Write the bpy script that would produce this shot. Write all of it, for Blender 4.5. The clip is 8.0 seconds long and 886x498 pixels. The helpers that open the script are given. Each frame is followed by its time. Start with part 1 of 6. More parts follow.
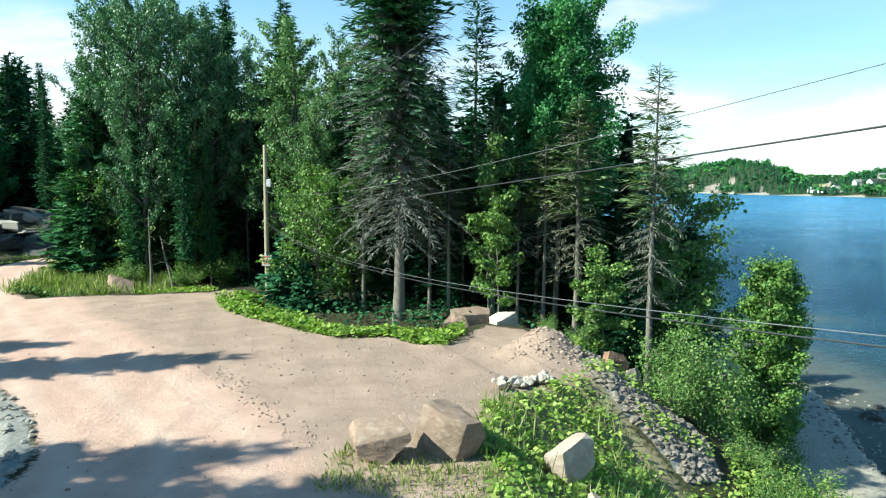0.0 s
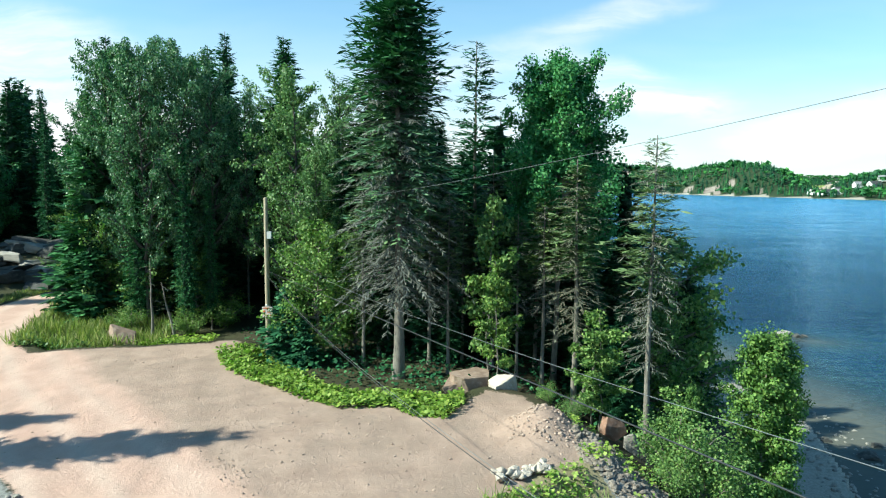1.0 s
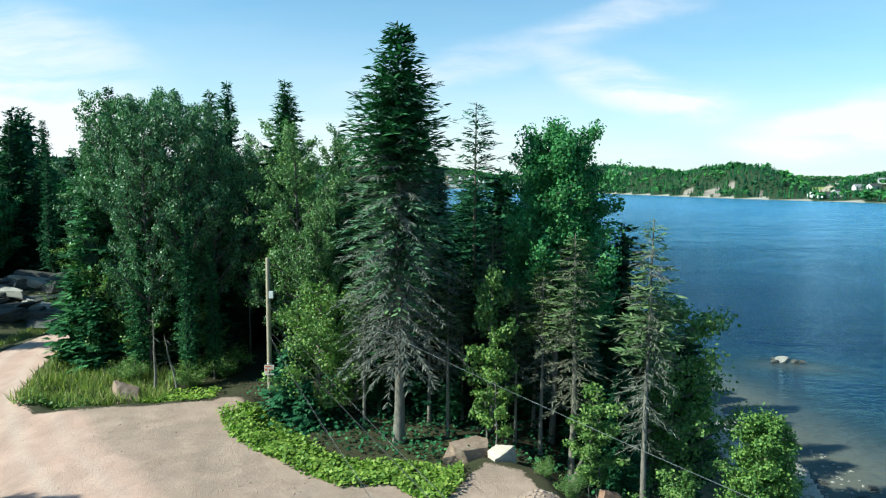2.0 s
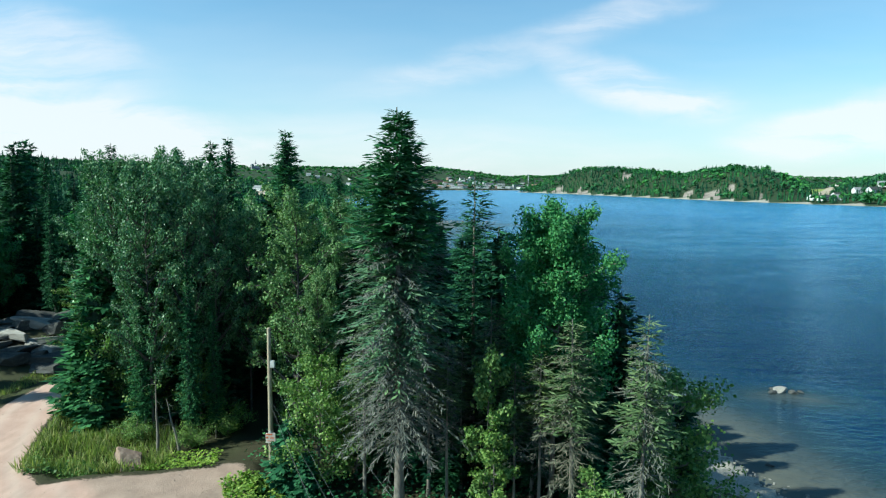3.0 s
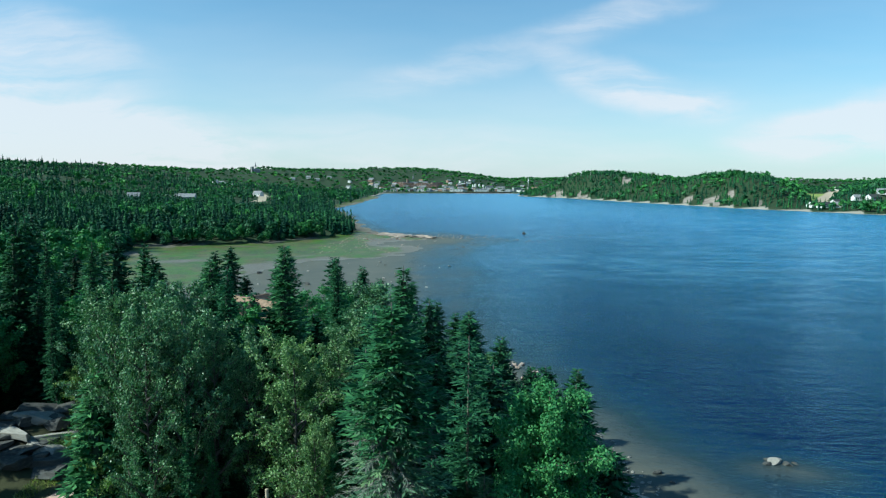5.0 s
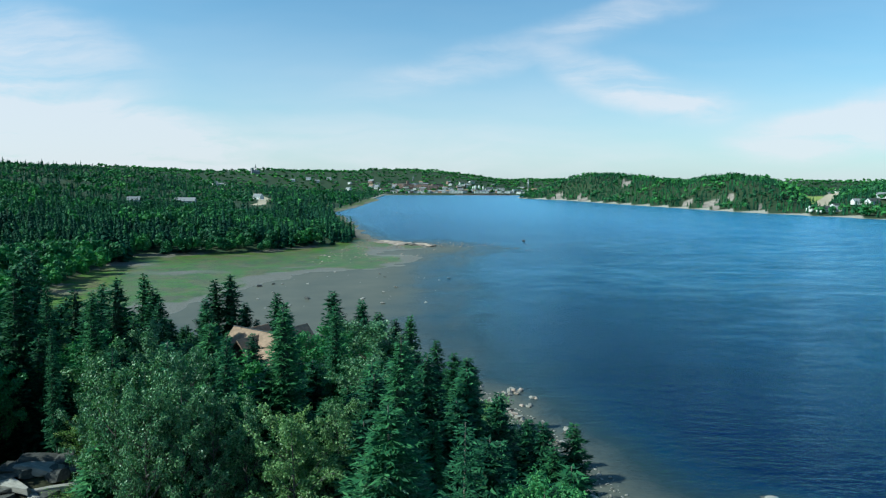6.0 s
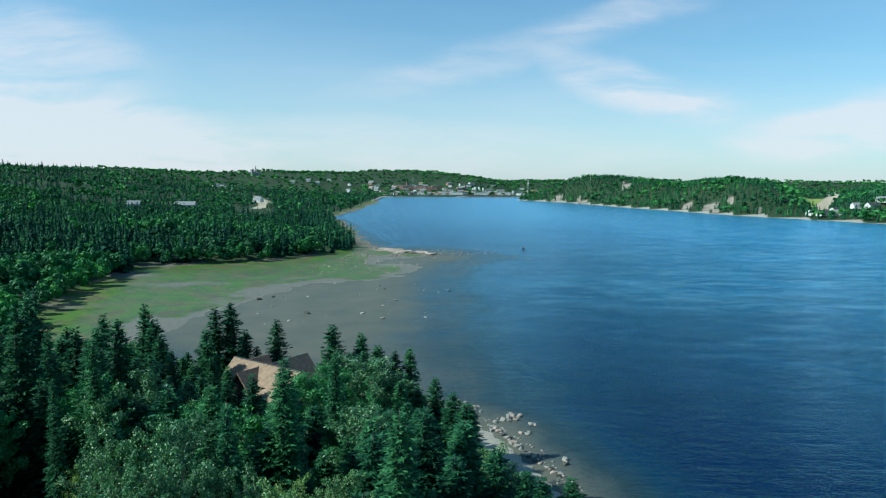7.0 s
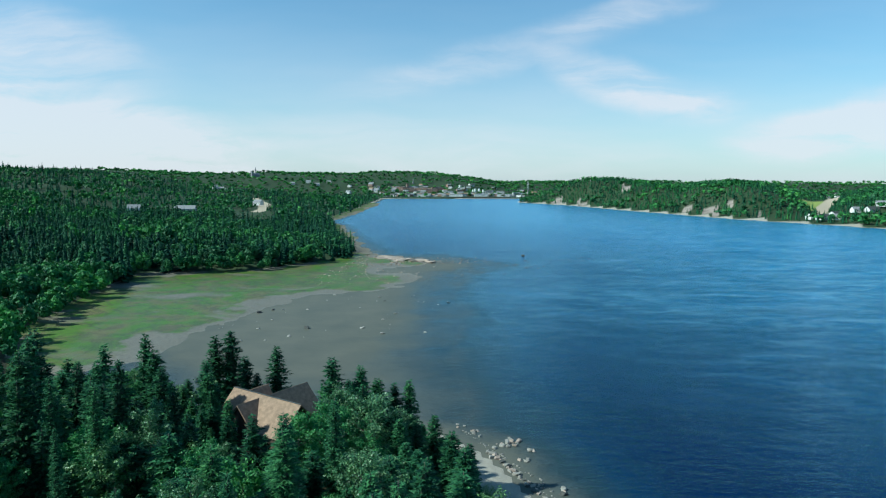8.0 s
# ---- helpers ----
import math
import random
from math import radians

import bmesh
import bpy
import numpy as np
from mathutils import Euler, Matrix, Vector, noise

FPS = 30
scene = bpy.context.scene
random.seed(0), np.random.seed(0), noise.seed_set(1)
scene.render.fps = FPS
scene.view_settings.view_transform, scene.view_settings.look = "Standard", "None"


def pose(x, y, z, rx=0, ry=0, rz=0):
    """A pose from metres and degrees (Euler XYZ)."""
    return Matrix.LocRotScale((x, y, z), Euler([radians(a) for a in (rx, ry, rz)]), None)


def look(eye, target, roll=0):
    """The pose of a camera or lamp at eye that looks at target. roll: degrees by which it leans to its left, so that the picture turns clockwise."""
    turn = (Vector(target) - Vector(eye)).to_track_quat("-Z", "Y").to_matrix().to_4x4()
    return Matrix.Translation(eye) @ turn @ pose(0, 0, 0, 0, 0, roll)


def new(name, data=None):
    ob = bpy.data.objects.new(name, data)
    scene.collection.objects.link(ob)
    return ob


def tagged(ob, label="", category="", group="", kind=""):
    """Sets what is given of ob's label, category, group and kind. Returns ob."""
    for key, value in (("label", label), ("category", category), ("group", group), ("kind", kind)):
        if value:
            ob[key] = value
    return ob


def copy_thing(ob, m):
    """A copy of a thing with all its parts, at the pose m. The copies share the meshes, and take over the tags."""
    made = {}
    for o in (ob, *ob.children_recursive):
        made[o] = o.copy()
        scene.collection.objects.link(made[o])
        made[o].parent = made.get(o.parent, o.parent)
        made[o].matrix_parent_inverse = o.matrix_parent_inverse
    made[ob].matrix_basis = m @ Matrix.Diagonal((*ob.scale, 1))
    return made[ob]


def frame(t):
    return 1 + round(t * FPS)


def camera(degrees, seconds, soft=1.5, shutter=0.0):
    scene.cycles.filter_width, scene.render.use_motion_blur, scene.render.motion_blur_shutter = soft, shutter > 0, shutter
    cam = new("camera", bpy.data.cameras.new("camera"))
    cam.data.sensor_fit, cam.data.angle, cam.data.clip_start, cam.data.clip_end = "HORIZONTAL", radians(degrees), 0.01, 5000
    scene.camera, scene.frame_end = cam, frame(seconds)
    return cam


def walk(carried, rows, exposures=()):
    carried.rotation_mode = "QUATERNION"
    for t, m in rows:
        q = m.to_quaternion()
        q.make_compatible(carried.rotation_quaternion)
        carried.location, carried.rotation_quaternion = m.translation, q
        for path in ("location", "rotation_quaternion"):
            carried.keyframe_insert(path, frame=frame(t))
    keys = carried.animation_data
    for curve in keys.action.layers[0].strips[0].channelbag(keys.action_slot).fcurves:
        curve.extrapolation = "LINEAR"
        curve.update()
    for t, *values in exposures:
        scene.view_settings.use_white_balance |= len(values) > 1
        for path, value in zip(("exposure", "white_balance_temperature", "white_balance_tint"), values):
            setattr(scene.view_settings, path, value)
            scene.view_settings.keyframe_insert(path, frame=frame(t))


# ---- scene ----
# the drone rises straight up; water level is z = 0
cam = camera(66.93, 8.0, soft=1.2)
PATH = [
    (0.0, 0.000, 0.000, 16.666),
    (0.5, 0.021, 0.057, 18.043),
    (1.0, 0.008, 0.072, 19.585),
    (2.5, -0.003, -0.072, 24.916),
    (3.0, 0.023, -0.078, 27.042),
    (3.5, 0.076, -0.024, 29.327),
    (4.0, 0.134, 0.025, 31.692),
    (4.5, 0.186, 0.065, 34.089),
    (5.0, 0.287, 0.087, 36.607),
    (6.5, 0.521, 0.237, 44.493),
    (7.0, 0.565, 0.252, 47.121),
    (7.5, 0.615, 0.250, 49.771),
    (8.0, 0.676, 0.235, 52.416),
]
walk(cam, [(t, pose(x, y, z, 90 - 5.79, 0, 0) @ pose(0, 0, 0, 0, 0, 0.31)) for t, x, y, z in PATH],
     exposures=[(0.0, 1.18, 6350, -9), (1.2, 1.02, 6200, -10), (2.5, 0.77, 5960, -11), (3.5, 0.64, 5840, -12), (5.0, 0.5, 5700, -12), (8.0, 0.42, 5630, -12)])

# ---- light ----
SUN_EL, SUN_AZ = 38.0, 256.0
sun = new("sun", bpy.data.lights.new("sun", "SUN"))
sun.data.energy, sun.data.angle, sun.data.color = 5.0, radians(0.6), (1.0, 0.95, 0.87)
_el, _az = radians(SUN_EL), radians(SUN_AZ)
sun.matrix_world = look((0, 0, 300), (-math.sin(_az) * math.cos(_el), -math.cos(_az) * math.cos(_el), 300 - math.sin(_el)))
tagged(sun, kind="structure")


class Nodes:
    """Small wrapper that makes and links shader nodes."""

    def __init__(self, tree):
        self.t = tree
        self.t.nodes.clear()

    def n(self, kind, ins=None, **props):
        node = self.t.nodes.new(kind)
        for k, v in props.items():
            if k == "blend_type":
                node.blend_type = v
            elif k == "data_type":
                node.data_type = v
            elif k == "operation":
                node.operation = v
            elif k == "attribute_name":
                node.attribute_name = v
            elif k == "noise_dimensions":
                node.noise_dimensions = v
            elif k == "feature":
                node.feature = v
        for k, v in (ins or {}).items():
            if isinstance(v, bpy.types.NodeSocket):
                self.t.links.new(v, node.inputs[k])
            else:
                node.inputs[k].default_value = v
        return node

    def ramp(self, fac, stops, mode="LINEAR"):
        node = self.t.nodes.new("ShaderNodeValToRGB")
        node.color_ramp.interpolation = mode
        els = node.color_ramp.elements
        while len(els) < len(stops):
            els.new(0.5)
        for e, (p, c) in zip(els, stops):
            e.position = p
            e.color = (*c, 1) if isinstance(c, tuple) else (c, c, c, 1)
        self.t.links.new(fac, node.inputs[0])
        return node.outputs[0]

    def mix(self, fac, a, b, mode="MIX"):
        node = self.t.nodes.new("ShaderNodeMixRGB")
        node.blend_type = mode
        for k, v in ((0, fac), (1, a), (2, b)):
            if isinstance(v, bpy.types.NodeSocket):
                self.t.links.new(v, node.inputs[k])
            elif isinstance(v, tuple):
                node.inputs[k].default_value = (*v, 1)
            else:
                node.inputs[k].default_value = v
        return node.outputs[0]

    def math(self, op, a, b=0.0, clamp=False):
        node = self.t.nodes.new("ShaderNodeMath")
        node.operation, node.use_clamp = op, clamp
        for k, v in ((0, a), (1, b)):
            if isinstance(v, bpy.types.NodeSocket):
                self.t.links.new(v, node.inputs[k])
            else:
                node.inputs[k].default_value = v
        return node.outputs[0]

    def noise(self, vec, scale, detail=4.0, rough=0.55, dist=0.0):
        return self.n("ShaderNodeTexNoise", {"Vector": vec, "Scale": scale, "Detail": detail, "Roughness": rough, "Distortion": dist}).outputs["Fac"]

    def place(self, scale=(1, 1, 1), rot=(0, 0, 0), loc=(0, 0, 0), source="Object"):
        tc = self.t.nodes.new("ShaderNodeTexCoord")
        return self.n("ShaderNodeMapping", {"Vector": tc.outputs[source], "Scale": scale, "Rotation": rot, "Location": loc}).outputs[0]


# sky: clear blue with thin high cloud, whiter towards the horizon
world = bpy.data.worlds.new("sky")
scene.world = world
world.use_nodes = True
w = Nodes(world.node_tree)
sky = world.node_tree.nodes.new("ShaderNodeTexSky")
sky.sky_type, sky.sun_disc = "NISHITA", False
sky.sun_elevation, sky.sun_rotation = radians(SUN_EL), radians(SUN_AZ)
sky.air_density, sky.dust_density, sky.ozone_density = 1.0, 0.6, 2.0
tc = world.node_tree.nodes.new("ShaderNodeTexCoord")
sep = w.n("ShaderNodeSeparateXYZ", {0: tc.outputs["Generated"]})
ahead = w.math("MAXIMUM", sep.outputs[1], 0.08)
su = w.math("DIVIDE", sep.outputs[0], ahead)
sv = w.math("DIVIDE", sep.outputs[2], ahead)
flat = w.n("ShaderNodeCombineXYZ", {0: su, 1: sv, 2: 0.0}).outputs[0]
warp = w.n("ShaderNodeTexNoise", {"Vector": flat, "Scale": 5.0, "Detail": 5.0, "Roughness": 0.6})
bent = w.n("ShaderNodeVectorMath", {0: flat, 1: w.n("ShaderNodeVectorMath", {0: warp.outputs["Color"], 1: (0.07, 0.05, 0.0)}, operation="MULTIPLY").outputs[0]}, operation="ADD").outputs[0]
fibre_v = w.n("ShaderNodeMapping", {"Vector": bent, "Rotation": (0, 0, radians(-13)), "Scale": (4.0, 24.0, 1.0)}).outputs[0]
fibre = w.ramp(w.noise(fibre_v, 1.0, 7.0, 0.62, 0.4), [(0.34, 0.0), (0.70, 1.0)])
cover = w.ramp(sep.outputs[2], [(0.0, 0.70), (0.04, 0.64), (0.10, 0.44), (0.17, 0.26), (0.30, 0.06), (0.6, 0.0)])
cover = w.math("MULTIPLY", cover, w.ramp(w.noise(fibre_v, 0.33, 4.0), [(0.3, 0.65), (0.65, 1.12)]))
# thin cloud streaks: direction across and up, half length, half width, slope, density
for cu, cv, hl, hw, slope, dens in ((0.06, 0.175, 0.30, 0.035, 14, 0.42), (0.27, 0.245, 0.17, 0.030, 12, 0.42), (0.275, 0.135, 0.17, 0.042, -17, 0.85), (-0.60, 0.085, 0.46, 0.105, -13, 1.0),
                                    (-0.64, 0.215, 0.30, 0.065, -14, 0.6), (0.60, 0.085, 0.24, 0.055, 10, 0.95), (0.385, 0.115, 0.07, 0.035, -10, 0.4), (-0.05, 0.05, 0.5, 0.06, -3, 0.25)):
    local = w.n("ShaderNodeMapping", {"Vector": w.n("ShaderNodeVectorMath", {0: bent, 1: (cu + 0.035, cv + 0.025, 0.0)}, operation="SUBTRACT").outputs[0], "Rotation": (0, 0, radians(-slope))}).outputs[0]
    local = w.n("ShaderNodeVectorMath", {0: local, 1: (hl, hw, 1.0)}, operation="DIVIDE").outputs[0]
    ball = world.node_tree.nodes.new("ShaderNodeTexGradient")
    ball.gradient_type = "SPHERICAL"
    world.node_tree.links.new(local, ball.inputs[0])
    puff = w.math("MULTIPLY", w.ramp(ball.outputs["Fac"], [(0.0, 0.0), (0.7, 1.0)], "EASE"), w.math("ADD", w.math("MULTIPLY", fibre, 0.9), 0.1))
    cover = w.math("ADD", cover, w.math("MULTIPLY", puff, dens * 0.9), clamp=True)
cover = w.math("MINIMUM", cover, 0.83)
blue = w.mix(1.0, sky.outputs[0], (0.74, 1.15, 1.31), "MULTIPLY")
cloud = w.mix(cover, blue, (8.8, 7.55, 8.1))
bg = w.n("ShaderNodeBackground", {"Color": cloud, "Strength": 0.078})
wout = world.node_tree.nodes.new("ShaderNodeOutputWorld")
world.node_tree.links.new(bg.outputs[0], wout.inputs[0])


# ---- materials ----
def material(name):
    m = bpy.data.materials.new(name)
    m.use_nodes = True
    return m, Nodes(m.node_tree)


def finish(k, color, rough=0.8, bump=None, strength=0.4, distance=0.02, metal=0.0, spec=0.4, normal=None):
    b = k.n("ShaderNodeBsdfPrincipled", {"Metallic": metal, "Specular IOR Level": spec})
    for key, v in (("Base Color", color), ("Roughness", rough)):
        if isinstance(v, bpy.types.NodeSocket):
            k.t.links.new(v, b.inputs[key])
        else:
            b.inputs[key].default_value = (*v, 1) if isinstance(v, tuple) else v
    if bump is not None:
        bn = k.n("ShaderNodeBump", {"Height": bump, "Strength": strength, "Distance": distance})
        k.t.links.new(bn.outputs[0], b.inputs["Normal"])
    out = k.t.nodes.new("ShaderNodeOutputMaterial")
    k.t.links.new(b.outputs[0], out.inputs[0])
    return b


def leaf_material(name, dark, mid, light, through_amount=0.3, rough=0.55, spec=0.25, stand_size=0.0):
    m, k = material(name)
    g = k.t.nodes.new("ShaderNodeNewGeometry")
    oi = k.t.nodes.new("ShaderNodeObjectInfo")
    col = k.ramp(g.outputs["Random Per Island"], [(0.0, dark), (0.5, mid), (1.0, light)])
    patchy = k.noise(k.place(), 0.9, 3.0)
    col = k.mix(k.math("MULTIPLY", patchy, 0.5), col, mid)
    if stand_size:
        stand_tone = k.ramp(k.noise(k.place(), stand_size, 5.0, 0.6), [(0.30, (0.48, 0.56, 0.66)), (0.48, (0.92, 0.94, 0.95)), (0.66, (1.55, 1.5, 1.05))])
        col = k.mix(1.0, col, stand_tone, "MULTIPLY")
    if stand_size:
        col = k.mix(1.0, col, k.ramp(k.n("ShaderNodeAttribute", attribute_name="tone").outputs["Fac"], [(0.0, (0.45, 0.54, 0.66)), (0.45, (0.95, 0.96, 0.96)), (0.85, (1.4, 1.34, 1.0)), (1.0, (1.9, 1.7, 1.1))]), "MULTIPLY")
    tone = k.ramp(oi.outputs["Random"], [(0.0, (0.82, 0.86, 0.9)), (0.5, (1.0, 1.0, 1.0)), (1.0, (1.14, 1.1, 0.9))])
    col = k.mix(1.0, col, tone, "MULTIPLY")
    b = k.n("ShaderNodeBsdfPrincipled", {"Base Color": col, "Roughness": rough, "Specular IOR Level": spec})
    tr = k.n("ShaderNodeBsdfTranslucent", {"Color": k.mix(1.0, col, (1.0, 1.35, 0.6), "MULTIPLY")})
    mx = k.n("ShaderNodeMixShader", {0: through_amount, 1: b.outputs[0], 2: tr.outputs[0]})
    out = k.t.nodes.new("ShaderNodeOutputMaterial")
    k.t.links.new(mx.outputs[0], out.inputs[0])
    return m


SPRUCE = leaf_material("spruce_needles", (0.009, 0.042, 0.022), (0.031, 0.108, 0.048), (0.082, 0.215, 0.085), 0.08, 0.65, 0.12)
# darker copy of the spruce needles, shade of the wood put into the colour
SPRUCE_SHADED = leaf_material("shaded_spruce_needles", (0.004, 0.022, 0.013), (0.015, 0.062, 0.030), (0.052, 0.150, 0.058), 0.03, 0.65, 0.12)
SPRUCE_GREY = leaf_material("faded_spruce_needles", (0.036, 0.085, 0.050), (0.095, 0.185, 0.100), (0.198, 0.30, 0.175), 0.1, 0.7, 0.1)
SPRUCE_PALE = leaf_material("pale_spruce_needles", (0.040, 0.078, 0.034), (0.105, 0.165, 0.070), (0.22, 0.28, 0.13), 0.12, 0.7, 0.1)
BIRCH = leaf_material("birch_leaves", (0.018, 0.062, 0.030), (0.070, 0.170, 0.070), (0.22, 0.345, 0.165), 0.16, 0.42, 0.34)
BIRCH_OLIVE = leaf_material("yellowing_birch_leaves", (0.041, 0.098, 0.032), (0.117, 0.220, 0.078), (0.270, 0.37, 0.16), 0.2, 0.45, 0.28)
POPLAR = leaf_material("poplar_leaves", (0.018, 0.092, 0.036), (0.058, 0.190, 0.062), (0.125, 0.285, 0.095), 0.2, 0.5, 0.16)
CEDAR = leaf_material("cedar_sprays", (0.032, 0.085, 0.022), (0.095, 0.185, 0.044), (0.20, 0.30, 0.075), 0.2)
BRUSH = leaf_material("brush_leaves", (0.038, 0.092, 0.026), (0.125, 0.220, 0.056), (0.29, 0.37, 0.115), 0.25)
BANK_LEAF = leaf_material("bank_leaves", (0.09, 0.17, 0.035), (0.25, 0.36, 0.08), (0.46, 0.50, 0.18), 0.38)
GROUNDCOVER = leaf_material("ground_cover_leaves", (0.085, 0.16, 0.032), (0.20, 0.30, 0.052), (0.36, 0.43, 0.09), 0.32)
WEEDS = leaf_material("weed_blades", (0.09, 0.135, 0.04), (0.20, 0.24, 0.08), (0.44, 0.39, 0.19), 0.3)
DEAD = leaf_material("dead_twigs", (0.060, 0.066, 0.056), (0.12, 0.126, 0.105), (0.225, 0.222, 0.19), 0.0, 0.8)
FAR_SPRUCE = leaf_material("far_spruce", (0.013, 0.052, 0.032), (0.022, 0.080, 0.044), (0.038, 0.115, 0.056), 0.05, 0.7, 0.1, 0.012)
FAR_LEAF = leaf_material("far_broadleaf", (0.022, 0.092, 0.038), (0.042, 0.140, 0.050), (0.074, 0.205, 0.066), 0.12, 0.55, 0.15, 0.012)


def bark_material(name, a, b, scale=1.0):
    m, k = material(name)
    v = k.place((6 * scale, 6 * scale, 1.2 * scale))
    nz = k.noise(v, 3.0, 6.0, 0.65)
    big = k.noise(k.place(), 0.8, 2.0)
    col = k.mix(k.ramp(nz, [(0.3, 0.0), (0.7, 1.0)]), a, b)
    col = k.mix(k.math("MULTIPLY", big, 0.35), col, a)
    finish(k, col, 0.9, nz, 0.6, 0.03)
    return m


BARK = bark_material("grey_brown_bark", (0.09, 0.075, 0.06), (0.27, 0.235, 0.20))
BARK_DARK = bark_material("dark_bark", (0.035, 0.032, 0.027), (0.12, 0.11, 0.095))
# dark colour painted for the shade inside spruce crowns
CROWN_SHADE = bark_material("crown_shade_green", (0.010, 0.026, 0.014), (0.030, 0.062, 0.032))
BARK_PALE = bark_material("pale_bark", (0.10, 0.09, 0.075), (0.27, 0.24, 0.205))
POLE_WOOD = bark_material("weathered_pole_wood", (0.22, 0.19, 0.13), (0.42, 0.36, 0.26), 0.6)


def stone_material(name, a, b, c, scale=1.0):
    m, k = material(name)
    v = k.place((scale, scale, scale))
    big, mid, fine = k.noise(v, 1.1, 4.0), k.noise(v, 5.0, 6.0, 0.65), k.noise(v, 40.0, 4.0)
    col = k.mix(k.ramp(big, [(0.35, 0.0), (0.65, 1.0)]), a, b)
    col = k.mix(k.ramp(mid, [(0.48, 0.0), (0.72, 0.8)]), col, c)
    oi = k.t.nodes.new("ShaderNodeObjectInfo")
    col = k.mix(1.0, col, k.ramp(oi.outputs["Random"], [(0.0, 0.8), (1.0, 1.15)]), "MULTIPLY")
    h = k.math("ADD", mid, k.math("MULTIPLY", fine, 0.4))
    finish(k, col, 0.85, h, 0.55, 0.05)
    return m


ROCK_PINK = stone_material("pinkish_granite", (0.30, 0.205, 0.155), (0.20, 0.14, 0.105), (0.40, 0.31, 0.25))
ROCK_WHITE = stone_material("pale_limestone", (0.37, 0.285, 0.235), (0.26, 0.20, 0.165), (0.45, 0.375, 0.32))
STONE_WHITE = stone_material("white_stone", (0.50, 0.43, 0.36), (0.36, 0.30, 0.25), (0.58, 0.52, 0.46))
SLATE = stone_material("broken_slate", (0.18, 0.145, 0.12), (0.28, 0.23, 0.19), (0.42, 0.365, 0.31), 1.6)
ROCK_GREY = stone_material("grey_slate", (0.19, 0.175, 0.155), (0.26, 0.24, 0.215), (0.36, 0.335, 0.30))
# dark for wet shore rock; on the ledge the dark is painted shade
ROCK_DARK = stone_material("wet_and_shaded_rock", (0.035, 0.036, 0.034), (0.065, 0.064, 0.06), (0.12, 0.115, 0.105))
ROCK_RED = stone_material("reddish_rock", (0.24, 0.13, 0.09), (0.17, 0.105, 0.075), (0.32, 0.23, 0.18))


def plain_material(name, col, rough=0.6, metal=0.0, amount=0.15, scale=3.0):
    m, k = material(name)
    nz = k.noise(k.place(), scale, 4.0)
    dark = tuple(c * (1 - 2 * amount) for c in col)
    finish(k, k.mix(k.ramp(nz, [(0.3, 0.0), (0.7, 1.0)]), dark, col), rough, nz, 0.1, 0.01, metal)
    return m


CABLE = plain_material("cable_sheath", (0.04, 0.042, 0.045), 0.45)
CABLE_BARE = plain_material("bare_wire", (0.28, 0.29, 0.29), 0.4, 0.6)
METAL = plain_material("galvanised_metal", (0.55, 0.56, 0.56), 0.4, 0.6)
SIGN_WHITE = plain_material("sign_white", (0.78, 0.70, 0.64), 0.5)
SIGN_ORANGE = plain_material("sign_orange", (0.75, 0.20, 0.08), 0.5)
ROOF_TAN = plain_material("tan_shingles", (0.30, 0.20, 0.135), 0.85, 0.0, 0.2, 1.5)
ROOF_DARK = plain_material("dark_shingles", (0.07, 0.075, 0.075), 0.85, 0.0, 0.2, 1.5)
LOG_WALL = plain_material("brown_wall_boards", (0.07, 0.045, 0.033), 0.8)
TRIM_ORANGE = plain_material("orange_wood", (0.55, 0.20, 0.07), 0.6)
PANE = plain_material("dark_window_glass", (0.02, 0.03, 0.035), 0.08)
WALL_WHITE = plain_material("white_siding", (0.72, 0.71, 0.68), 0.7)
WALL_GREY = plain_material("grey_siding", (0.40, 0.40, 0.40), 0.7)
WALL_BRICK = plain_material("brick_wall", (0.29, 0.185, 0.145), 0.8)
ROOF_GREY = plain_material("grey_roofing", (0.25, 0.25, 0.26), 0.8)
CLOD = plain_material("dry_soil", (0.46, 0.34, 0.275), 0.95, 0.0, 0.3, 9.0)
SAND = plain_material("sandy_road", (0.52, 0.45, 0.36), 0.9)


# ---- land forms ----
def smooth(x, a, b):
    t = np.clip((np.asarray(x, float) - a) / (b - a), 0, 1)
    return t * t * (3 - 2 * t)


def inside_distance(poly, x, y):
    """Distance to the outline of a polygon, positive inside it."""
    x, y = np.asarray(x, float), np.asarray(y, float)
    best, odd = np.full(x.shape, 1e12), np.zeros(x.shape, bool)
    for (ax, ay), (bx, by) in zip(poly, poly[1:] + poly[:1]):
        dx, dy = bx - ax, by - ay
        t = np.clip(((x - ax) * dx + (y - ay) * dy) / (dx * dx + dy * dy), 0, 1)
        best = np.minimum(best, (x - ax - t * dx) ** 2 + (y - ay - t * dy) ** 2)
        if dy:
            odd ^= ((ay > y) != (by > y)) & (x < ax + (y - ay) / dy * dx)
    return np.where(odd, 1, -1) * np.sqrt(best)


def waves(x, y, size, seed=0):
    """Cheap smooth noise from a few sines, about -1 to 1."""
    r = np.random.RandomState(seed)
    out = np.zeros(np.shape(x))
    for i in range(6):
        a, p, f = r.uniform(0, 6.283), r.uniform(0, 6.283), (0.7 + 0.45 * i) * 6.283 / size
        out = out + np.sin((np.cos(a) * x + np.sin(a) * y) * f + p + 0.8 * np.sin((np.sin(a) * x - np.cos(a) * y) * f * 0.6)) / (1 + 0.6 * i)
    return out / 2.2


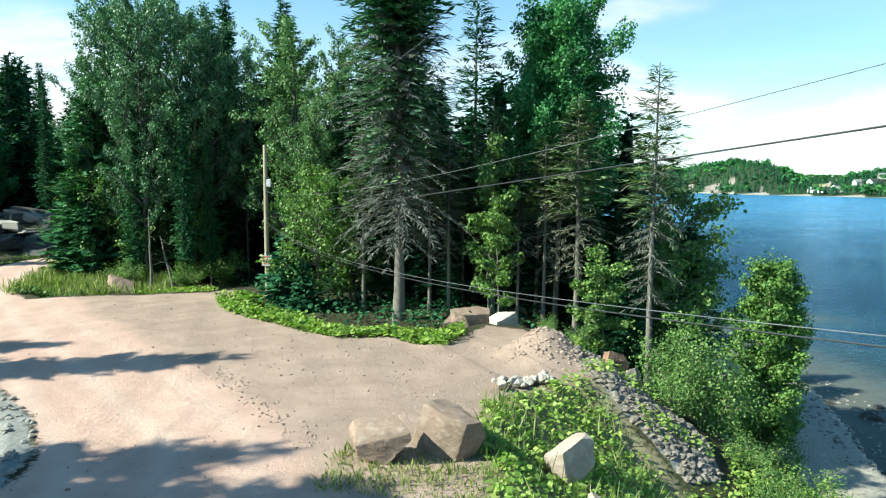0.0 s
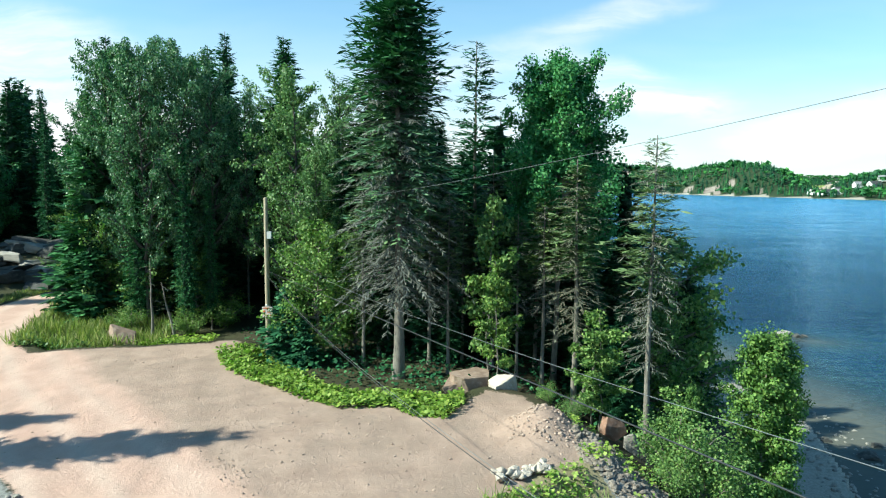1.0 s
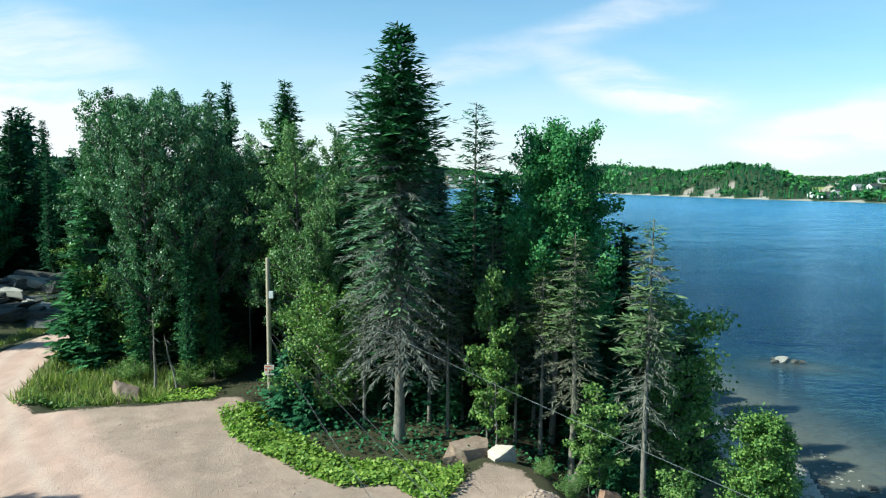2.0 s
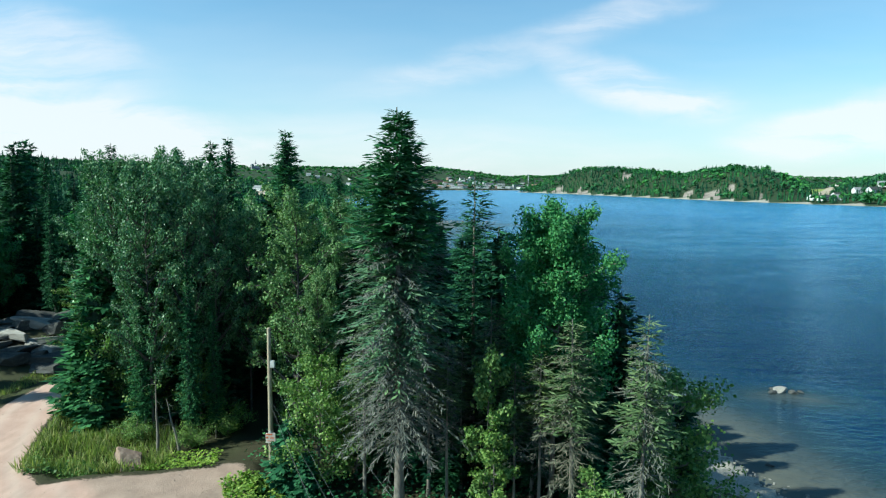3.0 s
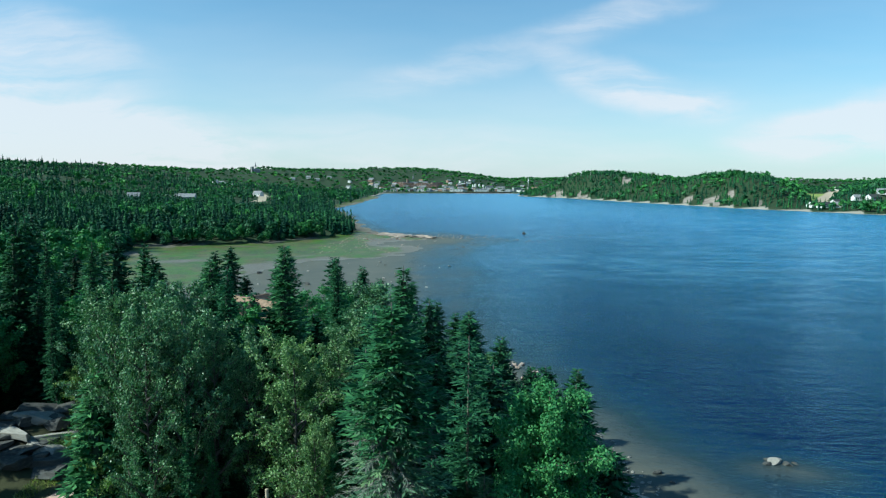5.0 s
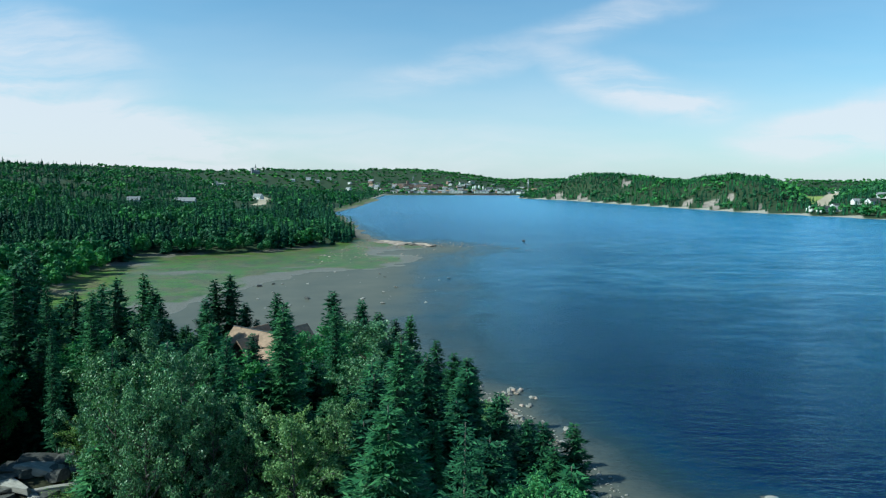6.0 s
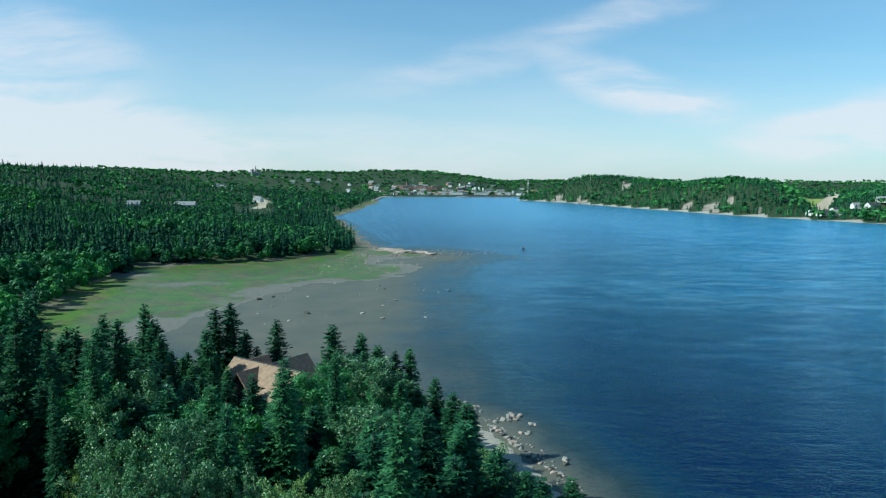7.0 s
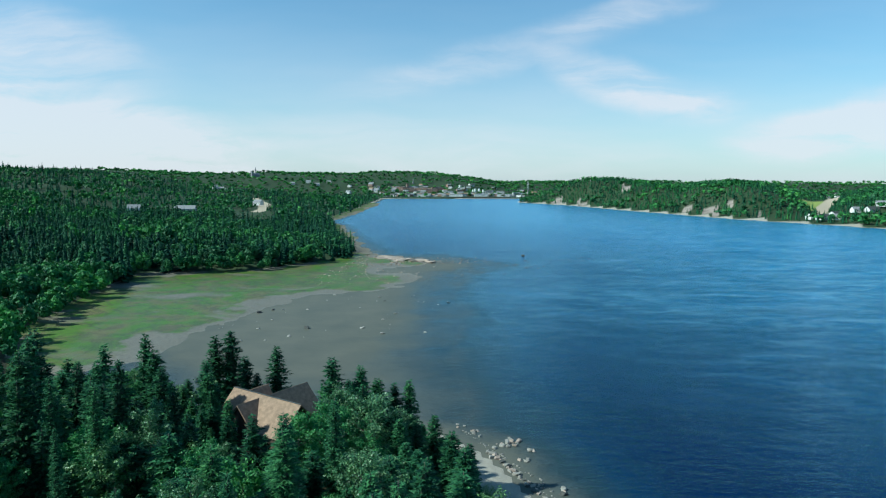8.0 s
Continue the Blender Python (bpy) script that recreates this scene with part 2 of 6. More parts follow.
NEAR_BANK = [(20, -400), (22, -60), (20, 0), (21.5, 25), (23.5, 35), (27, 46), (28, 52), (27, 62), (25, 74), (21.2, 87), (18.2, 100), (15.2, 109.3), (10.9, 121.3), (7, 128),
             (0, 135), (-12, 139), (-30, 142), (-50, 144), (-75, 150), (-100, 166), (-118, 190), (-136, 217), (-150, 290), (-163, 362),
             (-105, 378), (-62, 440), (-60, 490), (-72, 520), (-125, 778), (-155, 850), (-150, 1100), (-165, 1569), (-176, 1969), (30, 2010),
             (210, 2045), (500, 2150), (1500, 2300), (6000, 2600), (6000, 6000), (-6000, 6000), (-6000, -400)]
FAR_BANK = [(900, 300), (600, 640), (517, 780), (476, 859), (422, 969), (385, 1097), (336, 1262), (277, 1523), (180, 1700), (215, 1800),
            (420, 1950), (1500, 2150), (6000, 2400), (6000, 300)]
TIDE_FLAT = [(-128, 180), (-100, 172), (-84, 195), (-74, 240), (-76, 267), (-55, 296), (-27, 317), (-12, 345), (-9, 375), (-30, 385), (-34, 402), (-6, 425), (-12, 447), (-40, 474), (-58, 520), (-95, 700),
             (-110, 780), (-140, 860), (-132, 1100), (-140, 1560), (-180, 1570), (-190, 1000), (-150, 780), (-90, 520), (-80, 440), (-120, 390), (-185, 370), (-160, 220)]
SHOAL = [(-118, 190), (-60, 146), (2, 134), (8, 150), (2, 190), (8, 250), (4, 310), (14, 370), (40, 420), (0, 470), (-60, 480), (-163, 362)]
DIRT = [(2.3, 19.6), (3.2, 21.0), (4.9, 21.8), (4.9, 23.6), (4.3, 25.4), (3.6, 28.4), (2.0, 29.2), (0.9, 27.4), (0.3, 25.7), (-1, 26.0), (-2.2, 27.0), (-4.2, 26.8), (-6.5, 28.6), (-9.1, 31), (-10.6, 33.5), (-11, 36.3), (-11.7, 38.0), (-13.0, 38.2), (-13.4, 37.6), (-15, 37.1), (-18.9, 36.3), (-22.3, 35.3), (-25, 38.6), (-27, 43.5), (-28.6, 49.5), (-28.4, 54), (-26.5, 58),
        (-30, 59.5), (-32.4, 54.5), (-32.6, 49.5), (-31.8, 44), (-30, 36), (-34, 24), (-22, 21), (-14.2, 20.6), (-11, 17.5), (-9.4, 15), (-8, 9), (-9, -30), (-4, -30),
        (-3, 9), (-1.4, 12.8), (0.9, 13), (0.7, 16.5), (1.2, 18.6)]
STONES = [(-14.2, 20.6), (-11, 17.5), (-9.4, 15), (-8.6, 11), (-16, 9), (-24, 14), (-22, 21)]
ROAD_LINE = [(-32, 62), (-32, 54), (-30, 46), (-26, 37), (-20, 29), (-13, 21.5), (-7.5, 15), (-5, 8), (-6, -20)]
SLATE_BED = [(4.8, 24.4), (5.6, 24.3), (8.5, 20.8), (8.2, 18.9), (7.0, 18.3), (5.5, 20.4), (4.7, 21.8)]
BANK = [(1.0, 18.8), (2.4, 19.7), (3.4, 20.6), (4.6, 21.4), (5.4, 19.4), (7.6, 15.2), (11, 17), (16, 24), (19.5, 30), (17, 10), (8, 4), (3, 9), (1, 13), (0.9, 16.5)]
CROSSINGS = ((-0.1, 0.10, 0.14, 0.165, 0.19, 0.234, 0.268, 0.31, 0.353, 0.386, 0.429, 0.471, 0.51, 0.545, 0.58, 0.60, 0.66, 0.9),
             (4, 7, 27, 39, 46, 54, 50, 41, 34, 43, 46, 41, 28, 9, 8, 18, 26, 26))


def flat_edge(x, y):
    """Distance inside the tidal flat, with a wandering edge."""
    return inside_distance(TIDE_FLAT, x, y) + 7 * waves(x, y, 38, 61) + 3 * waves(x, y, 13, 62)


def land(x, y):
    """Height of the ground over the water."""
    x, y = np.asarray(x, float), np.asarray(y, float)
    d1, d2, df = inside_distance(NEAR_BANK, x, y), inside_distance(FAR_BANK, x, y), flat_edge(x, y)
    bank = np.interp(y, [60, 120, 170, 230, 400, 3000], [9.3, 7.5, 5.0, 3.5, 3.0, 3.0])
    back = np.interp(y, [60, 80, 130, 150], [0.0, 3.5, 3.5, 0.0])
    h1 = 0.10 * np.clip(d1, 0, 5 + back) + bank * (0.55 * smooth(d1, 4 + back, 13 + back) + 0.45 * smooth(d1, 9 + back, 20 + back))
    rise = np.interp(x, [-200, 100, 320, 900], [1.0, 0.8, 0.5, 0.6])
    h1 = h1 + 72 * rise * smooth(d1, 90, 1050) + 9 * smooth(d1, 120, 500) * waves(x, y, 420, 3)
    h1 = h1 + 9 * smooth(y, 2030, 2450) * smooth(x, -650, -300) * (1 - smooth(x, 60, 330))
    ledge = 3.2 * np.exp(-(((x + 41) / 6.0) ** 2 + ((y - 66) / 6.5) ** 2)) * smooth(-x, 33, 38)
    mound = 1.0 * np.exp(-((((x - 3.75) / 1.15) ** 2 + ((y - 24.1) / 1.3) ** 2) ** 1.25))
    dd = inside_distance(DIRT, x, y)
    fill = 10.3 - 0.62 * np.clip(-dd - 0.6, 0, 14)
    h1 = np.where(y < 64, np.where(dd > -0.6, 10.3, np.maximum(h1, fill)), h1)
    bumps = 0.10 * waves(x, y, 6, 1) * smooth(-dd, 0, 3) + 0.03 * waves(x, y, 2.2, 2)
    h1 = h1 + ledge + mound + bumps * smooth(d1, 0, 4)
    a = x / np.maximum(y, 50)
    h2 = 1.5 * smooth(d2, 0, 8) + np.interp(a, *CROSSINGS) * smooth(d2, 6, 130) * (1 + 0.05 * waves(x, y, 160, 5)) + 26 * smooth(d2, 330, 900) + 3 * smooth(d2, 10, 80) * waves(x, y, 90, 6)
    sea = -0.25 - 0.06 * np.clip(-np.maximum(d1, d2), 0, 60)
    ds = inside_distance(SHOAL, x, y)
    sea = np.where(ds > 0, -0.10 + 0.07 * smooth(ds, 4, 40), sea)
    flat_h = np.maximum(-0.05 + 0.34 * smooth(df, 0, 16) + 0.06 * waves(x, y, 24, 7) * smooth(df, 0, 8), sea)
    h = np.where(d1 > 0, h1, np.where(d2 > 0, h2, sea))
    return np.where((df > 0) & (d1 <= 0) & (d2 <= 0), np.maximum(flat_h, -0.2), np.where((df > 0) & (d1 > 0), np.maximum(h, flat_h), h))


def ground_z(x, y):
    return float(land(np.array([x]), np.array([y]))[0])


def quick_mesh(name, verts, faces, material_used=None, shade=False):
    """A mesh from arrays: faces is an (n, 3) or (n, 4) array of vertex numbers."""
    me = bpy.data.meshes.new(name)
    verts, faces = np.asarray(verts, np.float32), np.asarray(faces, np.int32)
    n, k = faces.shape
    me.vertices.add(len(verts))
    me.vertices.foreach_set("co", verts.ravel())
    me.loops.add(n * k)
    me.loops.foreach_set("vertex_index", faces.ravel())
    me.polygons.add(n)
    me.polygons.foreach_set("loop_start", np.arange(0, n * k, k, dtype=np.int32))
    me.polygons.foreach_set("use_smooth", np.full(n, shade))
    me.update(calc_edges=True)
    if material_used:
        me.materials.append(material_used)
    return me


def fan_grid():
    """Rings and spokes round the start of the walk, fine ahead of it and coarse behind."""
    ang = np.concatenate([np.linspace(-42, 42, 337), np.linspace(42, 318, 71)[1:-1]])
    rad = [0.05, 0.6, 1.5]
    while rad[-1] < 4900:
        r = rad[-1]
        rad.append(r * (1.016 if 11 < r < 60 else 1.016 if 130 < r < 480 else 1.03 if r < 700 else 1.038))
    a, r = np.meshgrid(np.radians(ang), np.array(rad))
    x, y = (r * np.sin(a)).ravel(), (r * np.cos(a)).ravel()
    nr, na = a.shape
    i = np.arange((nr - 1) * na).reshape(nr - 1, na)
    j = np.roll(i, -1, axis=1)
    return x, y, np.stack([i, j, j + na, i + na], -1).reshape(-1, 4)


gx, gy, gf = fan_grid()
gz = land(gx, gy)
near_d, far_d = inside_distance(NEAR_BANK, gx, gy), inside_distance(FAR_BANK, gx, gy)
dirt_d, stone_d, flat_d = inside_distance(DIRT, gx, gy), inside_distance(STONES, gx, gy), flat_edge(gx, gy)
FIELD = [(562, 1050), (585, 1050), (690, 1200), (815, 1400), (745, 1400), (640, 1210)]
ROADS = [[(-476, 1560), (-430, 1562), (-340, 1320), (-288, 1120), (-278, 1030), (-294, 1030), (-306, 1115), (-358, 1305), (-440, 1545), (-476, 1545)],
         [(525, 935), (541, 935), (686, 1197), (830, 1410), (1100, 1845), (1080, 1845), (804, 1410), (666, 1197)],
         [(-20.6, 95), (-19.0, 95.4), (-18.4, 102), (-20.0, 102)]]
field_d = inside_distance(FIELD, gx, gy)


def line_distance(line, x, y):
    best = np.full(np.shape(x), 1e12)
    for (ax, ay), (bx, by) in zip(line, line[1:]):
        dx, dy = bx - ax, by - ay
        t = np.clip(((x - ax) * dx + (y - ay) * dy) / (dx * dx + dy * dy), 0, 1)
        best = np.minimum(best, np.hypot(x - ax - t * dx, y - ay - t * dy))
    return best


road_d = line_distance(ROAD_LINE, gx, gy)
terrain = quick_mesh("ground", np.stack([gx, gy, gz], 1), gf, shade=True)
CRAGS = ((0.17, 0.010, 26, 22), (0.208, 0.012, 24, 20), (0.272, 0.013, 105, 26), (0.365, 0.014, 26, 20), (0.40, 0.022, 34, 30), (0.43, 0.012, 52, 24), (0.475, 0.008, 22, 14))


def crag_share(x, y):
    """How bare the rock is on the hills across the river."""
    a, d = x / np.maximum(y, 50), inside_distance(FAR_BANK, x, y)
    out = np.max([np.exp(-((a - ca) / cw) ** 2 - ((d - cd) / ch) ** 2) for ca, cw, cd, ch in CRAGS], axis=0)
    return smooth(out + 0.22 * waves(x, y, 24, 11) + 0.12 * waves(x, y, 9, 12), 0.42, 0.75) * smooth(d, 3, 9)


crag = crag_share(gx, gy)
for nm, vals in (("dirt", smooth(dirt_d, -0.6, 0.6)), ("track", 1 - smooth(road_d, 2.6, 5.6)), ("ruts", np.exp(-((road_d - 1.0) / 0.35) ** 2) + 0.7 * np.exp(-((road_d - 2.9) / 0.4) ** 2)), ("stones", np.maximum(smooth(stone_d, -0.5, 0.6), smooth(inside_distance(SLATE_BED, gx, gy), -0.4, 0.3))), ("flat", smooth(flat_d, -2, 4) * (1 - smooth(near_d, 4, 9))),
                 ("beach", (1 - smooth(near_d, 3.5 + 3.5 * (gy > 70), 8 + 3.5 * (gy > 70))) * (gy < 143) + (1 - smooth(np.maximum(near_d, far_d), 4, 10)) * (gy >= 480)),
                 ("road", np.max([smooth(inside_distance(p, gx, gy), -0.006 * np.hypot(gx, gy), 0.004 * np.hypot(gx, gy)) for p in ROADS], axis=0)), ("mud", smooth(inside_distance(SHOAL, gx, gy), 0, 8) * (1 - smooth(near_d, 2, 6))), ("reedy", smooth(flat_d + 9 * waves(gx, gy, 45, 63), 4, 22)), ("earth", smooth(inside_distance(BANK, gx, gy), -1.5, 0.5)), ("crag", crag), ("field", smooth(field_d, -6, 6)), ("grass", smooth(-dirt_d, -0.2, 1.0) * (1 - smooth(-dirt_d, 3, 7)) * (gy < 60) * ((gy < 19) | (gx < -14)))):
    terrain.attributes.new(nm, "FLOAT", "POINT").data.foreach_set("value", np.asarray(vals, np.float32))

m, k = material("ground_surface")
P = k.place()


def attr(kk, name):
    return kk.n("ShaderNodeAttribute", attribute_name=name).outputs["Fac"]


n_big, n_mid, n_fine, n_tiny = k.noise(P, 0.12, 4.0), k.noise(P, 0.9, 6.0, 0.6), k.noise(P, 7.0, 6.0, 0.65), k.noise(P, 38.0, 4.0, 0.7)
forest_floor = k.mix(n_mid, (0.025, 0.022, 0.013), (0.06, 0.05, 0.03))
shore_off = k.n("ShaderNodeVectorMath", {0: P}, operation="LENGTH").outputs["Value"]
forest_floor = k.mix(k.ramp(k.math("MULTIPLY", shore_off, 0.001), [(0.2, 0.0), (0.4, 0.85)]), forest_floor, (0.022, 0.050, 0.022))
moss = k.mix(n_fine, (0.025, 0.034, 0.012), (0.06, 0.066, 0.026))
pink = k.mix(k.ramp(k.noise(P, 0.5, 5.0, 0.6), [(0.3, 0.0), (0.7, 1.0)]), (0.42, 0.265, 0.212), (0.52, 0.35, 0.285))
beige = k.mix(k.ramp(n_mid, [(0.3, 0.0), (0.7, 1.0)]), (0.265, 0.183, 0.146), (0.375, 0.268, 0.215))
track = k.ramp(k.math("ADD", attr(k, "track"), k.math("MULTIPLY", k.math("SUBTRACT", k.noise(P, 0.35, 5.0, 0.6), 0.5), 1.1)), [(0.3, 0.0), (0.75, 1.0)])
dirt_c = k.mix(track, beige, pink)
worn = k.noise(k.place((1.6, 0.28, 1), (0, 0, radians(-38))), 1.0, 5.0, 0.6, 0.3)
dirt_c = k.mix(k.math("MULTIPLY", attr(k, "ruts"), k.math("MULTIPLY", worn, 0.8)), dirt_c, (0.56, 0.43, 0.365))
dirt_c = k.mix(k.math("MULTIPLY", k.math("MULTIPLY", k.ramp(worn, [(0.48, 0.0), (0.66, 1.0)]), attr(k, "track")), 0.35), dirt_c, (0.33, 0.225, 0.18))
patches = k.ramp(k.noise(P, 0.22, 7.0, 0.68, 0.8), [(0.46, 0.0), (0.64, 1.0)])
off_road = k.math("SUBTRACT", 1.0, attr(k, "track"))
dirt_c = k.mix(k.math("MULTIPLY", k.math("MULTIPLY", patches, off_road), 0.6), dirt_c, (0.235, 0.175, 0.14))
bits = k.ramp(k.noise(P, 3.2, 7.0, 0.72, 0.5), [(0.56, 0.0), (0.66, 1.0)])
dirt_c = k.mix(k.math("MULTIPLY", k.math("MULTIPLY", bits, k.ramp(k.noise(P, 0.35, 3.0), [(0.42, 0.0), (0.62, 1.0)])), k.math("ADD", k.math("MULTIPLY", off_road, 0.5), 0.12)), dirt_c, (0.15, 0.12, 0.098))
dirt_c = k.mix(k.math("MULTIPLY", k.ramp(n_tiny, [(0.56, 0.0), (0.68, 1.0)]), 0.22), dirt_c, (0.56, 0.47, 0.41))
vor = k.n("ShaderNodeTexVoronoi", {"Vector": P, "Scale": 9.0})
stone_c = k.mix(vor.outputs["Distance"], (0.14, 0.14, 0.135), (0.27, 0.265, 0.25))
beach_c = k.mix(k.ramp(n_fine, [(0.35, 0.0), (0.65, 1.0)]), (0.24, 0.215, 0.178), (0.40, 0.36, 0.30))
mud = k.mix(k.ramp(n_mid, [(0.3, 0.0), (0.7, 1.0)]), (0.11, 0.10, 0.08), (0.19, 0.168, 0.13))
weed = k.mix(k.noise(P, 0.35, 5.0, 0.65), (0.036, 0.085, 0.012), (0.10, 0.18, 0.024))
weed = k.mix(k.ramp(k.noise(P, 0.09, 6.0, 0.65), [(0.44, 0.0), (0.60, 0.85)]), weed, (0.13, 0.11, 0.05))
weed = k.mix(k.ramp(k.noise(P, 0.055, 8.0, 0.7, 1.2), [(0.45, 0.0), (0.49, 0.75), (0.53, 0.0)]), weed, (0.05, 0.05, 0.035))
reed = k.ramp(k.noise(k.place((0.75, 1, 1)), 0.028, 7.0, 0.62, 0.5), [(0.36, 0.0), (0.46, 1.0)])
flat_c = k.mix(k.math("MULTIPLY", reed, k.ramp(k.math("ADD", attr(k, "reedy"), k.math("MULTIPLY", k.math("SUBTRACT", k.noise(P, 0.16, 6.0, 0.7), 0.5), 1.2)), [(0.35, 0.0), (0.6, 1.0)])), mud, weed)
rock_c = k.mix(k.ramp(k.noise(P, 0.12, 6.0, 0.7), [(0.35, 0.0), (0.65, 1.0)]), (0.15, 0.125, 0.105), (0.33, 0.275, 0.24))
crop = k.mix(n_big, (0.20, 0.25, 0.06), (0.26, 0.30, 0.08))


def edged(name, wob=0.5):
    """An attribute mask whose border is broken up by noise."""
    s = k.math("ADD", attr(k, name), k.math("MULTIPLY", k.math("SUBTRACT", n_fine, 0.5), wob * 1.2))
    s = k.math("ADD", s, k.math("MULTIPLY", k.math("SUBTRACT", n_mid, 0.5), wob))
    return k.ramp(s, [(0.42, 0.0), (0.6, 1.0)])


col = k.mix(k.ramp(n_big, [(0.45, 0.0), (0.62, 0.6)]), forest_floor, moss)
col = k.mix(k.math("MULTIPLY", attr(k, "grass"), 0.8), col, moss)
earth_c = k.mix(n_mid, (0.15, 0.125, 0.075), (0.25, 0.215, 0.13))
for nm, c in (("earth", earth_c), ("beach", beach_c), ("mud", mud), ("flat", flat_c), ("crag", rock_c), ("field", crop), ("road", (0.40, 0.325, 0.24)), ("stones", stone_c), ("dirt", dirt_c)):
    col = k.mix(edged(nm, 0.7), col, c)
relief = k.math("ADD", n_fine, k.math("MULTIPLY", n_tiny, 0.5))
finish(k, col, k.ramp(attr(k, "mud"), [(0.0, 0.92), (1.0, 0.45)]), relief, 0.7, 0.05, spec=0.2)
terrain.materials.append(m)
ground = tagged(new("ground", terrain), "pinkish dirt clearing, wooded bank and far hills", "ground", kind="structure")

# water: one sheet, browner where it is shallow
shallow = np.clip(-np.maximum(near_d, far_d), -30, 400)
# shoals: the reef off the bank, the shelf under the beach and the wide mud flat of the bay
reef_d = np.hypot((gx - 44 + 0.5 * (gy - 82)) / 13, (gy - 82) / 7)
shelf = np.interp(gy, [20, 50, 75, 110, 130, 160, 520, 800, 1600, 2000], [10, 18, 16, 13, 16, 17, 30, 24, 16, 8])
shoal_d = inside_distance(SHOAL, gx, gy)
depth = np.minimum(shallow / shelf, np.where(shoal_d > 0, 0.55 * (1 - smooth(shoal_d, 0, 40)) + 0.05, 0.55 - shoal_d / 32))
depth = np.where(reef_d < 1.6, np.minimum(depth, 0.52 + 0.9 * np.clip(reef_d - 0.15, 0, 2) ** 1.1), depth) + 0.1 * waves(gx, gy, 30, 14)
depth = np.where(far_d > -25, 1.5, depth)
wet = (shallow > -12) | (flat_d > -10)
water_mesh = quick_mesh("water", np.stack([gx, gy, np.zeros_like(gx)], 1), gf[wet[gf].any(axis=1)], shade=True)
water_mesh.attributes.new("depth", "FLOAT", "POINT").data.foreach_set("value", depth.astype(np.float32))
water_mesh.attributes.new("offing", "FLOAT", "POINT").data.foreach_set("value", np.clip(-near_d, 0, 900).astype(np.float32))
m, k = material("river_water")
P = k.place()
dep = attr(k, "depth")
deep = (0.0001, 0.0075, 0.042)
col = k.ramp(k.math("MULTIPLY", k.math("ADD", dep, k.math("MULTIPLY", k.noise(P, 0.12, 4.0), 0.3)), 0.4),
             [(0.0, (0.132, 0.126, 0.102)), (0.20, (0.078, 0.084, 0.074)), (0.36, (0.020, 0.036, 0.044)), (0.54, (0.003, 0.020, 0.056)), (0.80, deep)])
# wind slicks, small cat's paws, far out only: lighter blue paints in reflected sky
gust = k.noise(k.place((0.011, 0.026, 1), (0, 0, 0.12)), 1.0, 8.0, 0.7, 2.2)
paws = k.noise(k.place((0.05, 0.10, 1), (0, 0, 0.15)), 1.0, 6.0, 0.7, 1.0)
wind_sheen = k.math("ADD", k.math("MULTIPLY", k.ramp(gust, [(0.47, 0.0), (0.62, 1.0)]), 0.75), k.math("MULTIPLY", k.ramp(paws, [(0.46, 0.0), (0.66, 1.0)]), 0.35), clamp=True)
far_off = k.n("ShaderNodeVectorMath", {0: P}, operation="LENGTH").outputs["Value"]
offing = k.math("MULTIPLY", k.ramp(k.math("MULTIPLY", attr(k, "offing"), 0.001), [(0.04, 0.0), (0.13, 0.2), (0.30, 0.8), (0.6, 1.0)]), k.ramp(dep, [(0.35, 0.0), (0.95, 1.0)]))
col = k.mix(k.math("MULTIPLY", offing, k.math("ADD", k.math("MULTIPLY", wind_sheen, 0.32), 0.54)), col, (0.040, 0.27, 0.55))
# pale streaks, glints and dark lines of the reflection, painted into the colour
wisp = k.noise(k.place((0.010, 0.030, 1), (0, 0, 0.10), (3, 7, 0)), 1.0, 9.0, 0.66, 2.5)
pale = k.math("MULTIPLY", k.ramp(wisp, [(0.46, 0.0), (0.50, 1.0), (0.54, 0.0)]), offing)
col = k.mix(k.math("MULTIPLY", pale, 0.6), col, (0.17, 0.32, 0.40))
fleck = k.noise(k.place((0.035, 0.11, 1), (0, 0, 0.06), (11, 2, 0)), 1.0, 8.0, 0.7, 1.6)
painted_glint = k.math("MULTIPLY", k.math("MULTIPLY", k.ramp(fleck, [(0.50, 0.0), (0.57, 1.0)]), k.ramp(gust, [(0.42, 0.0), (0.56, 1.0)])), offing)
col = k.mix(k.math("MULTIPLY", painted_glint, 0.5), col, (0.24, 0.42, 0.52))
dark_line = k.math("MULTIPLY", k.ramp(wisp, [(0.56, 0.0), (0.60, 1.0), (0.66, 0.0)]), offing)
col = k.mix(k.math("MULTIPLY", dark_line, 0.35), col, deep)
calm = k.math("MULTIPLY", k.ramp(dep, [(0.15, 0.15), (0.9, 1.0)]), k.ramp(k.math("MULTIPLY", far_off, 0.001), [(0.1, 1.0), (0.5, 0.8), (1.2, 0.5)]))
wave_v = k.place((1.0, 1.8, 1), (0, 0, 0.35))
ripple = k.math("ADD", k.math("MULTIPLY", k.noise(wave_v, 0.75, 2.0, 0.5), 0.32), k.math("MULTIPLY", k.noise(wave_v, 0.24, 3.0, 0.5), 0.6))
ripple = k.math("ADD", ripple, k.math("MULTIPLY", k.noise(k.place((1.0, 2.2, 1), (0, 0, 0.22)), 1.7, 3.0, 0.6), 0.20))
ripple = k.math("MULTIPLY", ripple, k.math("ADD", 0.8, k.math("MULTIPLY", k.math("SUBTRACT", dark_line, pale), 0.35)))
